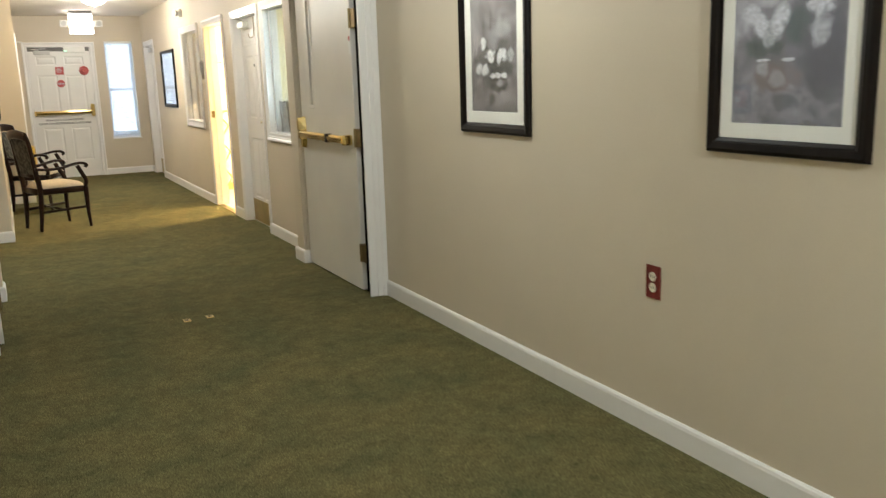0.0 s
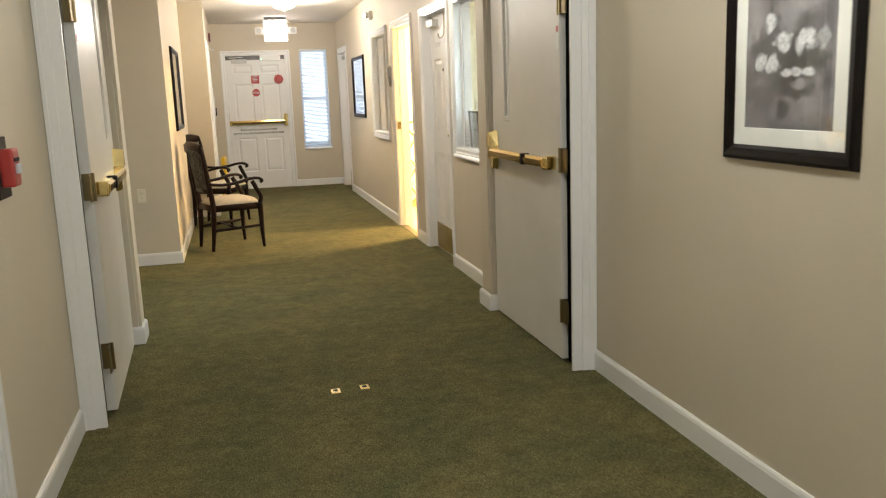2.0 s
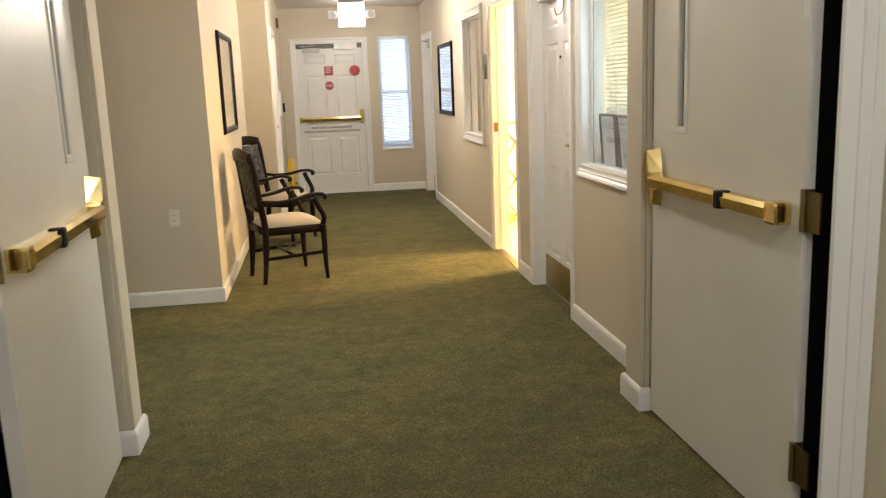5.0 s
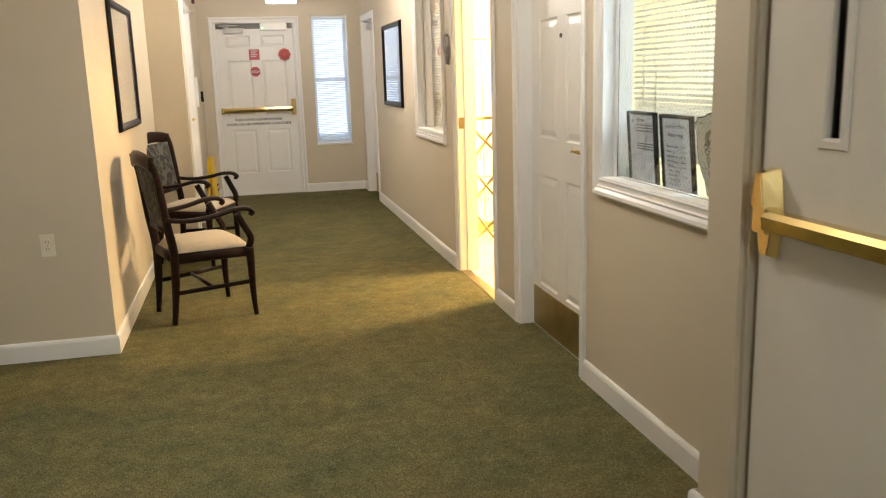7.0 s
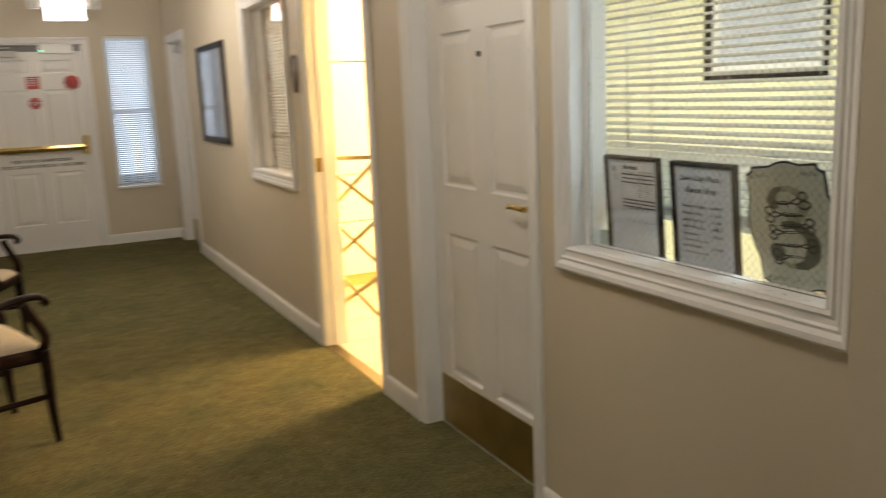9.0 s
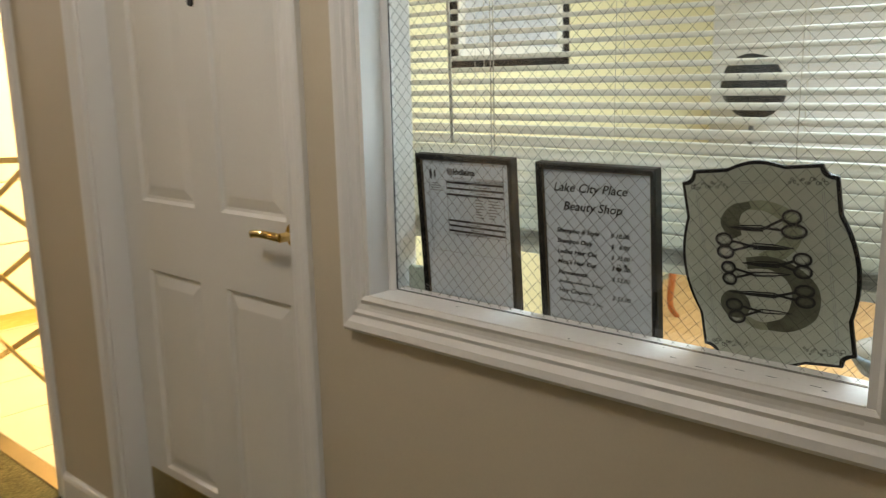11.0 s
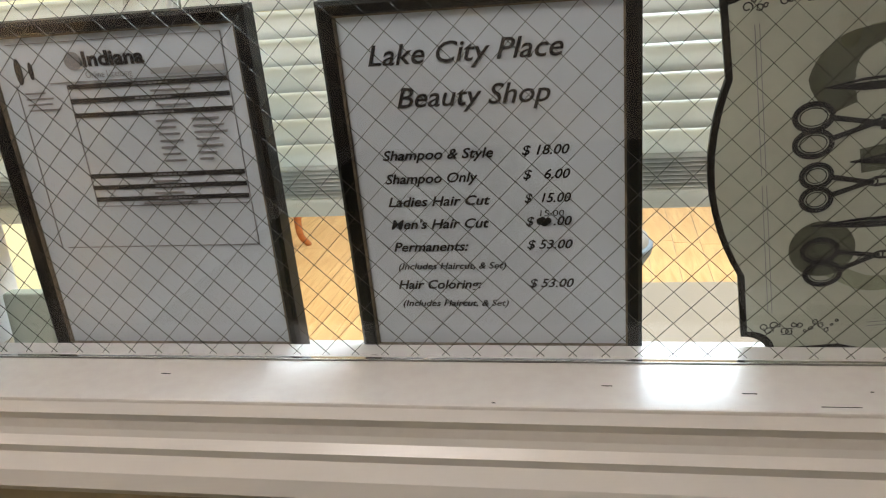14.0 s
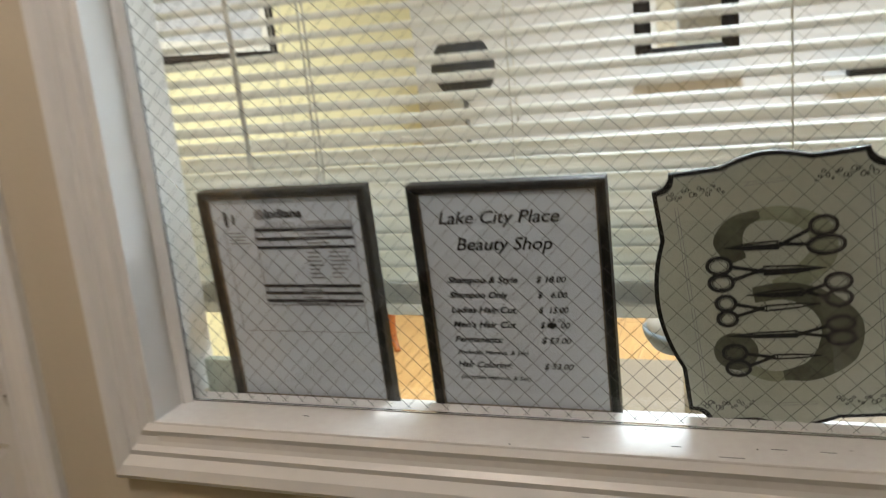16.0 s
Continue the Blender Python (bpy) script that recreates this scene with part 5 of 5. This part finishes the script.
# ---- utility room cabinets ----
def cabinet(x, w, z0, z1, doors, label, y=12.52, handle_low=True):
    root = empty("cabinet", pose(x, y, z0), label, "cabinet", "white utility cabinets")
    h = z1 - z0
    part("body", boxes((0, 0.0, 0, w, 0.5, h)), M_CABINET, root)
    for a, b, lo, hi, hz, hs in doors:
        d = part("door", boxes((a + 0.003, -0.02, lo + 0.003, b - 0.003, -0.001, hi - 0.003), bevel=0.002), M_CABINET, root)
        hx = a + 0.035 if hs < 0 else b - 0.035
        bm = bmesh.new()
        sweep(bm, curve_points([(hx, -0.02, hz), (hx, -0.045, hz + 0.006), (hx, -0.045, hz + 0.09), (hx, -0.02, hz + 0.096)], 4), (0.004, 0.004), seg=6)
        part("handle", bm, M_CHROME, d)
    return root


cabinet(2.50, 0.40, 1.72, 2.45, [(0, 0.40, 0, 0.73, 0.08, 1)], "white laminate wall cabinet, upper row")
cabinet(2.90, 0.62, 1.72, 2.45, [(0, 0.62, 0, 0.73, 0.08, -1)], "white laminate wall cabinet, upper row")
cabinet(2.50, 0.40, 0.10, 1.715, [(0, 0.40, 0.78, 1.61, 1.38, 1), (0, 0.40, 0.42, 0.775, 0.58, 1), (0, 0.40, 0.0, 0.415, 0.2, 1)], "white laminate tall cabinet with drawers")
cabinet(2.90, 0.62, 0.10, 1.715, [(0, 0.62, 0.78, 1.61, 1.38, -1), (0, 0.62, 0.42, 0.775, 0.58, -1), (0, 0.62, 0.0, 0.415, 0.2, -1)], "white laminate tall cabinet with drawers")
cabinet(3.52, 1.0, 0.10, 2.45, [(0, 0.5, 0, 2.3, 1.1, 1), (0.5, 1.0, 0, 2.3, 1.1, -1)], "white laminate tall cabinet")
tagged(part("plinth", boxes((2.50, 12.56, 0, 4.52, 13.0, 0.10)), M_PINE), "wooden cabinet plinth", "plinth", kind="structure")

# ---- frames and plaque on the inside sill ----
SILL = W2[2] + 0.003
LEDGE = W2[2] - 0.0125
DROP = SILL - LEDGE


def standing(y, name, label, category, lean, x=2.428):
    """A flat thing that stands on the sill and leans its head towards the glass. Local x to the viewer's right, y up, z out."""
    return empty(name, pose(x, y, LEDGE, 90 + lean, 0, -90), label, category)


def document_frame(y, w, h, lean, label):
    root = standing(y, "document_frame", label, "document frame", lean)
    part("frame", moulding(-w / 2 + 0.011, 0.009, w / 2 - 0.011, h - 0.010, [(0.0, -0.004), (0.0, 0.002), (0.002, 0.005), (0.008, 0.008), (0.011, 0.005), (0.011, -0.013)], local), M_BLACK, root, "thin black plastic frame")
    part("inner_edge", moulding(-w / 2 + 0.0125, 0.0105, w / 2 - 0.0125, h - 0.0115, [(0.0, -0.003), (0.0, 0.0012), (0.0016, 0.0022), (0.0016, -0.003)], local), M_FILLET, root, "thin worn bronze fillet")
    part("paper", boxes((-w / 2 + 0.009, 0.008, -0.004, w / 2 - 0.009, h - 0.008, -0.002)), M_PAPER, root, "white printed sheet")
    return root


PW, PH = 0.229, 0.277 + DROP
price = document_frame(8.152, PW, PH, 5.0, "black framed price list standing behind the window sill")


def line(root, body, size, x, y, span=0.0, shear=0.3, thick=0.0, mat=None):
    """A line of print with its foot at (x, y) above the sill, spread to the width span."""
    ob = text_mesh(body, size, mat or M_INK, root, pose(0, 0, 0), shear, "lettering", "LEFT", thick)
    xs = [v.co.x for v in ob.data.vertices]
    k = span / (max(xs) - min(xs)) if span else 1.0
    ob.matrix_local = pose(x - min(xs) * k, y + DROP, -0.0012) @ Matrix.Diagonal((k, 1, 1, 1))


line(price, "Lake City Place", 0.0215, -0.082, 0.2290, 0.143, thick=0.0002)
line(price, "Beauty Shop", 0.0215, -0.0635, 0.1967, 0.114, thick=0.0002)
for a, wa, b, y in (("Shampoo & Style", 0.086, "$ 18.00", 0.1560), ("Shampoo Only", 0.073, "$   6.00", 0.1370), ("Ladies Hair Cut", 0.081, "$  15.00", 0.1180), ("Men's Hair Cut", 0.079, "$     .00", 0.0990), ("Permanents:", 0.061, "$ 53.00", 0.0795), ("Hair Coloring:", 0.069, "$ 53.00", 0.0460)):
    line(price, a, 0.0112, -0.080, y, wa, thick=0.00022)
    line(price, b, 0.0106, 0.0272, y + 0.0006, 0.0355, thick=0.00018)
for y in (0.0635, 0.0300):
    line(price, "(Includes Haircut, & Set)", 0.0080, -0.078, y, 0.088, thick=0.00012)
blot = bmesh.new()
for bx, by, br in ((0.0385, 0.1030, 0.0030), (0.0415, 0.1022, 0.0034), (0.0445, 0.1034, 0.0026), (0.0405, 0.1045, 0.0022)):
    cylinder(blot, pose(bx, by + DROP, -0.0012), br, br, 0.0006, 12)
part("blot", blot, M_INK, price, "price scribbled out in ink")
line(price, "15.00", 0.0072, 0.0385, 0.1072, 0.0185, 0.1)

licence = document_frame(8.440, 0.235, 0.2785 + DROP, 4.0, "black framed licence sheet standing behind the window sill")
line(licence, "Indiana", 0.0158, -0.0262, 0.2420, 0.053, 0.0, thick=0.0006)
line(licence, "Online Licensing", 0.0078, -0.0262, 0.2325, 0.040, 0.0, mat=M_GREYINK)
em = bmesh.new()
cylinder(em, pose(-0.0345, 0.2465 + DROP, -0.001), 0.0072, 0.0072, 0.001, 20)
part("emblem", em, M_GREYINK, licence)
fig = bmesh.new()
for fx, fw in ((-0.0845, 0.0030), (-0.0735, 0.0020)):
    cylinder(fig, pose(fx, 0.2405 + DROP, -0.0012) @ Matrix.Diagonal((1, 3.6, 1, 1)), fw, fw, 0.0006, 14)
part("printed_mark", fig, M_INK, licence)


def printed(name, rects, mat, z=-0.0008):
    part(name, boxes(*[(a, b + DROP, -0.0018, c, d + DROP, z) for a, b, c, d in rects]), mat, licence)


BARS = (0.2243, 0.2128, 0.2010, 0.1494, 0.1394, 0.1290)
for y in BARS:
    printed("printed_bar", [(-0.0450, y, 0.0918, y + 0.0036)], M_INK)
printed("bar_print", [(0.012 + 0.0045 * i, y + 0.0010, 0.012 + 0.0045 * i + 0.0035, y + 0.0026) for y in BARS for i in range(7)], M_GREYINK, -0.0006)
rule = [(-0.0840, 0.0875, 0.0930, 0.0880), (0.0928, 0.0875, 0.0933, 0.2620), (-0.0900, 0.2617, 0.0933, 0.2621), (-0.0900, 0.0875, -0.0896, 0.2300), (-0.0452, 0.1250, -0.0448, 0.2250), (-0.0450, 0.1245, 0.0918, 0.1249), (-0.060, 0.2298, 0.0933, 0.2302)]
small = [(0.0250, 0.1945 - 0.0055 * i, 0.0250 + (0.018, 0.016, 0.018, 0.020, 0.013, 0.015, 0.019)[i], 0.1962 - 0.0055 * i) for i in range(7)]
small += [(0.0560, 0.1950 - 0.0055 * i, 0.0560 + (0.023, 0.026, 0.028, 0.020, 0.022, 0.016, 0.012)[i], 0.1967 - 0.0055 * i) for i in range(7)]
small += [(-0.084, 0.2220 - 0.0046 * i, -0.084 + (0.018, 0.024, 0.022, 0.028)[i], 0.2233 - 0.0046 * i) for i in range(4)]
small += [(0.026, 0.2190, 0.060, 0.2206), (0.028, 0.2072, 0.058, 0.2088), (0.010, 0.1446, 0.036, 0.1460), (0.010, 0.1345, 0.036, 0.1359), (-0.002, 0.1258, 0.046, 0.1272)]
printed("printed_rule", rule + small, M_GREYINK)
printed("header_band", [(0.030, 0.2325, 0.0915, 0.2372)], M_PALEINK)


def plaque_outline(k=0.0):
    """The outline of the plaque about its middle: notched corners, bowed sides, arched head and foot; k draws it inwards."""
    quarter = [(0.1285 - 0.0165 * (i / 6) ** 2 - k, 0.077 * i / 6) for i in range(6)] + [(0.112 - k, 0.077), (0.1125 - k, 0.132 - k)]
    quarter += [(0.0935 + 0.019 * (1 - math.sin(a)) - k, 0.149 - 0.017 * math.cos(a) - k) for a in np.linspace(0.25, 1.35, 5)]
    quarter += [(0.0932 - k, 0.1495 - k), (0.042, 0.1495 - k)]
    quarter += [(0.042 * (1 - i / 5), 0.1495 + 0.0095 * math.sin(math.pi / 2 * i / 5) - k) for i in range(1, 6)]
    half = quarter + [(-x, y) for x, y in reversed(quarter[:-1])]
    return half + [(x, -y) for x, y in reversed(half[1:-1])]


def flat_plate(outline, z0, z1):
    bm = bmesh.new()
    a = [bm.verts.new((x, y, z0)) for x, y in outline]
    b = [bm.verts.new((x, y, z1)) for x, y in outline]
    bm.faces.new(b)
    bm.faces.new(a[::-1])
    for i in range(len(outline)):
        j = (i + 1) % len(outline)
        bm.faces.new([a[i], a[j], b[j], b[i]])
    bmesh.ops.recalc_face_normals(bm, faces=bm.faces)
    bmesh.ops.triangulate(bm, faces=[f for f in bm.faces if len(f.verts) > 4])
    return bm


plaque = standing(7.8635, "scissor_plaque", "sage green shaped plaque with drawn scissors, standing askew", "plaque", 9.2, 2.434)
plaque.matrix_world = plaque.matrix_world @ pose(0.0, 0.1592, 0.0, 0, 0, 6.1)
part("edge", flat_plate(plaque_outline(0.0), -0.006, 0.0), M_BLACK, plaque, "black rim")
part("face", flat_plate(plaque_outline(0.0048), 0.0, 0.0008), M_PLAQUE, plaque)


def ring(cx, cy, rx, ry, n=20):
    return [(cx + rx * math.cos(2 * math.pi * i / n), cy + ry * math.sin(2 * math.pi * i / n)) for i in range(n + 1)]


def band(bm, pts, wide, z0=0.0009):
    """A flat ribbon along pts."""
    last = None
    for i, (x, y) in enumerate(pts):
        a, b = Vector(pts[max(0, i - 1)]), Vector(pts[min(len(pts) - 1, i + 1)])
        d = (b - a).normalized()
        w = wide[i] if isinstance(wide, list) else wide
        pr = [bm.verts.new((x - d.y * w, y + d.x * w, z0)), bm.verts.new((x + d.y * w, y - d.x * w, z0))]
        if last:
            bm.faces.new([last[0], last[1], pr[1], pr[0]])
        last = pr


def swirl(name, mat, pts, wide, z0=0.0009):
    """One printed stroke of the big curl behind the scissors."""
    bm = bmesh.new()
    path = [(p.x, p.y) for p in map(Vector, curve_points([(x, y, 0) for x, y in pts], 6))]
    n = len(path) - 1
    sizes = [float(np.interp(i / n * (len(wide) - 1), range(len(wide)), wide)) for i in range(n + 1)]
    band(bm, path, sizes, z0)
    part(name, bm, mat, plaque)


swirl("pale_curl", M_PLAQUE_MID, [(-0.022, 0.094), (0.010, 0.093), (0.040, 0.075), (0.043, 0.046), (0.022, 0.024), (-0.005, 0.012)], [0.006, 0.008, 0.0115, 0.013, 0.012, 0.009], 0.00088)
swirl("shaded_curl", M_PLAQUE_DARK, [(-0.012, 0.0955), (-0.034, 0.087), (-0.045, 0.068), (-0.038, 0.046)], [0.0045, 0.010, 0.015, 0.009])
swirl("shaded_curl", M_PLAQUE_DARK, [(-0.0275, 0.006), (0.006, 0.007), (0.036, -0.008), (0.053, -0.035), (0.047, -0.066), (0.022, -0.088), (-0.008, -0.093)], [0.009, 0.010, 0.013, 0.020, 0.020, 0.012, 0.006], 0.00096)
swirl("pale_curl", M_PLAQUE_MID, [(-0.002, -0.093), (-0.024, -0.092), (-0.048, -0.078)], [0.006, 0.0065, 0.006], 0.00088)
disc = bmesh.new()
cylinder(disc, pose(-0.053, -0.060, 0.0010), 0.0228, 0.0228, 0.0005, 28)
part("shaded_disc", disc, M_PLAQUE_DARK, plaque)


def drawn_scissors(rings, pivot, tip, size, blade, filled):
    """Scissors in ink: two finger rings, crossed shanks, a screw and a blade that narrows to its tip."""
    bm = bmesh.new()
    z = 0.0016
    (rx, ry), px, py = size, *pivot
    for k, (cx, cy) in enumerate(rings):
        wide = rx * (1.35 if k and filled > 1 else 1.0)
        band(bm, ring(cx, cy, wide, ry, 24), 0.0019, z)
        band(bm, ring(cx, cy, wide - 0.0032, ry - 0.0030, 24), 0.0004, z)
        d = -1 if cx > px else 1
        e = 1 if cy > py else -1
        band(bm, [(cx + d * wide * 0.9, cy - e * 0.002), ((cx + d * wide + px) / 2, (cy + py) / 2 - e * 0.0015), (px, py - e * 0.0012)], [0.0021, 0.0018, 0.0022], z)
    vx, vy = tip[0] - px, tip[1] - py
    for o in (-1, 1):
        band(bm, [(px, py + o * blade), (px + vx * 0.55, py + vy * 0.55 + o * blade * 0.8), tip], [0.0010, 0.0010, 0.0005], z)
    if filled:
        band(bm, [(px, py - blade * 0.4), (px + vx * 0.55, py + vy * 0.55 - blade * 0.3), tip], [blade * 0.7, blade * 0.6, 0.0003], z - 0.0001)
    band(bm, ring(px, py, 0.0026, 0.0026, 14), 0.0006, z)
    part("drawn_scissors", bm, M_INK, plaque)


drawn_scissors([(0.0457, 0.0759), (0.0465, 0.0550)], (0.0028, 0.0600), (-0.0495, 0.0620), (0.0125, 0.0098), 0.0042, 2)
drawn_scissors([(-0.0571, 0.0428), (-0.0577, 0.0233)], (-0.0151, 0.0330), (0.0442, 0.0299), (0.0120, 0.0094), 0.0046, 1)
drawn_scissors([(0.0538, 0.0135), (0.0527, -0.0050)], (0.0200, 0.0050), (-0.0343, 0.0064), (0.0120, 0.0090), 0.0040, 1)
drawn_scissors([(-0.0560, -0.0010), (-0.0565, -0.0193)], (-0.0190, -0.0105), (0.0355, -0.0096), (0.0098, 0.0086), 0.0030, 0)
drawn_scissors([(0.0523, -0.0341), (0.0514, -0.0505)], (0.0105, -0.0430), (-0.0603, -0.0403), (0.0130, 0.0084), 0.0036, 1)
drawn_scissors([(-0.0544, -0.0612), (-0.0529, -0.0805)], (-0.0145, -0.0690), (0.0312, -0.0703), (0.0120, 0.0094), 0.0026, 0)
rng = random.Random(5)
for sy in (-1, 1):
    for sx in (-1, 1):
        bm = bmesh.new()
        for i in range(15):
            cx, cy = sx * (0.096 - 0.0038 * i), sy * (0.127 + 0.004 * math.sin(i * 1.7) - 0.003 * (i < 3))
            rr = rng.uniform(0.0018, 0.0042) * (1 - 0.03 * i)
            a0 = rng.uniform(0, 6.28)
            band(bm, [(cx + rr * (1 - 0.5 * k / 12) * math.cos(a0 + k * 0.55), cy + rr * (1 - 0.5 * k / 12) * math.sin(a0 + k * 0.55)) for k in range(13)], 0.0005, 0.0012)
        part("printed_scroll", bm, M_INK, plaque)
    bm = bmesh.new()
    for o in (0.0, 0.0032):
        band(bm, [(-0.022, sy * (0.127 + o)), (0.022, sy * (0.127 + o))], 0.0003, 0.0012)
    part("printed_rule", bm, M_GREYINK, plaque)
for sx in (-1, 1):
    bm = bmesh.new()
    for o in (0.0, 0.0030):
        for ya, yb in ((-0.112, -0.004), (0.004, 0.112)):
            band(bm, [(sx * (0.089 + o), ya), (sx * (0.089 + o), yb)], 0.0003, 0.0012)
    part("printed_rule", bm, M_GREYINK, plaque)

tagged(part("sage_block", boxes((2.425, 8.560, LEDGE, 2.440, 8.606, SILL + 0.043), bevel=0.003), M_GREYBLOCK), "small sage green block in the window corner", "block")

# ---- salon things seen through the blind ----
wall_picture(pose(4.78, 10.10, 1.445 + 0.42, 90, 0, 0), 1.02, 0.84, ART_5, 0.07, "pale print in a brown frame on the yellow wall", 0.05, "", False)
mir = empty("wall_mirror", face_right(8.24, 1.515, 7.2), "wall mirror with a dark stained wooden frame", "mirror")
M_MIRROR = surface("silvered_glass", (0.86, 0.87, 0.87), 0.03, 0.01, 2, 50, 0.0, 0.0002, 1.0)
part("frame", moulding(-0.24, -0.225, 0.24, 0.225, [(d * 2.0, p) for d, p in FRAMEP], local), M_FRAME, mir, "dark wooden frame")
part("mirror_glass", boxes((-0.25, -0.235, 0.004, 0.25, 0.235, 0.008)), M_MIRROR, mir)
dr = empty("salon_dryer", pose(6.6, 9.55, 0), "grey hooded hair dryer on a slim stand", "hair dryer")
part("pole", lathe([(0.0, 0.04), (0.018, 0.04), (0.016, 1.20), (0.0, 1.20)], 16), M_CLOSER, dr)
part("base", lathe([(0.0, 0.0), (0.22, 0.0), (0.22, 0.02), (0.05, 0.05), (0.0, 0.055)], 24), M_ALU, dr)
hood = lathe([(0.17, -0.16), (0.19, -0.10), (0.19, 0.04), (0.14, 0.14), (0.06, 0.18), (0.0, 0.19)], 28)
hood.transform(pose(-0.02, 0, 1.33, 0, -60, 0))
part("hood", hood, M_DARK, dr, "dark grey dryer hood")
sh = empty("wall_shelf", face_right(7.0, 1.05, 7.2), "white wall shelf with salon supplies", "shelf")
part("board", boxes((-0.45, -0.02, 0, 0.45, 0.0, 0.22), bevel=0.003), M_WHITEPL, sh)
for s in (-0.35, 0.35):
    part("bracket", boxes((s - 0.01, -0.15, 0, s + 0.01, -0.02, 0.015), (s - 0.01, -0.04, 0.015, s + 0.01, -0.02, 0.18)), M_ALU, sh)
tagged(part("supply_box", boxes((6.99, 6.80, 1.05, 7.15, 7.02, 1.24), bevel=0.004), M_BLUE), "teal supply box on the shelf", "box")
tagged(part("supply_tray", boxes((6.99, 7.06, 1.05, 7.15, 7.32, 1.09), bevel=0.004), M_BLACK), "black tray on the shelf", "tray")

ch = empty("side_table", pose(5.36, 9.74, 0, 0, 0, 3), "orange cherry side table with curved legs", "table")
part("tabletop", boxes((-0.3, -0.22, 0.68, 0.3, 0.22, 0.71), bevel=0.008), M_ORANGE_WOOD, ch)
for sx in (-1, 1):
    for sy in (-1, 1):
        bm = bmesh.new()
        sweep(bm, curve_points([(sx * 0.26, sy * 0.18, 0.68), (sx * 0.285, sy * 0.20, 0.55), (sx * 0.25, sy * 0.175, 0.25), (sx * 0.245, sy * 0.17, 0.08), (sx * 0.285, sy * 0.20, 0.0)], 5), [(0.026 - 0.0006 * i, 0.026 - 0.0006 * i) for i in range(21)])
        part("leg", bm, M_ORANGE_WOOD, ch)
ledge = empty("mirror_shelf", face_right(8.24, 1.10, 7.2), "narrow dark-edged shelf below the wall mirror", "shelf")
part("board", boxes((-0.33, -0.012, 0, 0.33, 0.0, 0.12), bevel=0.002), M_CLOSER, ledge)
for s in (-0.24, 0.24):
    part("bracket", boxes((s - 0.008, -0.09, 0, s + 0.008, -0.012, 0.012), (s - 0.008, -0.026, 0.012, s + 0.008, -0.012, 0.10)), M_ALU, ledge)
mat_bm = bmesh.new()
box(mat_bm, 3.3, 6.7, 0.0, 5.06, 8.72, 0.010)
bmesh.ops.bevel(mat_bm, geom=[e for e in mat_bm.edges if abs(e.verts[0].co.z - e.verts[1].co.z) > 0.005], offset=0.06, segments=5, affect="EDGES")
tagged(part("floor_mat", mat_bm, M_FLOORMAT), "pale cream vinyl mat on the wooden salon floor", "floor mat")
bas = empty("salon_stool", pose(4.30, 8.08, 0.010), "grey swivel stool with a round padded seat", "stool")
part("base", lathe([(0.0, 0.0), (0.20, 0.0), (0.20, 0.015), (0.05, 0.04), (0.0, 0.045)], 28), M_CHROME, bas)
part("post", lathe([(0.0, 0.04), (0.028, 0.04), (0.028, 0.34), (0.0, 0.34)], 16), M_CHROME, bas)
part("seat_shell", lathe([(0.0, 0.335), (0.07, 0.335), (0.125, 0.36), (0.152, 0.40), (0.158, 0.425), (0.150, 0.43), (0.0, 0.425)], 32), M_SLATE, bas, "grey moulded seat shell")
part("pad", lathe([(0.145, 0.422), (0.142, 0.45), (0.11, 0.465), (0.0, 0.47)], 32), M_PADTAN, bas, "pale tan seat pad")

# ---- pieces of floors ----
plank_me = bpy.data.meshes.new("plank")
pb_ = bmesh.new()
box(pb_, 0, 0.0015, -0.006, 1.55, 0.1185, 0.0)
pb_.to_mesh(plank_me)
pb_.free()
plank_me.materials.append(M_OAK)
salon_floor = bpy.data.objects["floor_salon"]
for i in range(42):
    for j in range(3):
        p = new("plank", plank_me)
        p.parent = salon_floor
        p.location = (XR + 0.13 + j * 1.553 + (i % 3) * 0.03, 5.0 + i * 0.12, 0)
tile_me = bpy.data.meshes.new("tile")
tb_ = bmesh.new()
box(tb_, 0.003, 0.003, -0.003, 0.452, 0.452, 0.0)
tb_.to_mesh(tile_me)
tb_.free()
tile_me.materials.append(M_TILE)
util_floor = bpy.data.objects["floor_utility"]
for i in range(6):
    for j in range(6):
        p = new("tile", tile_me)
        p.parent = util_floor
        p.location = (XR + 0.072 + i * 0.455, 10.24 + j * 0.455, 0)
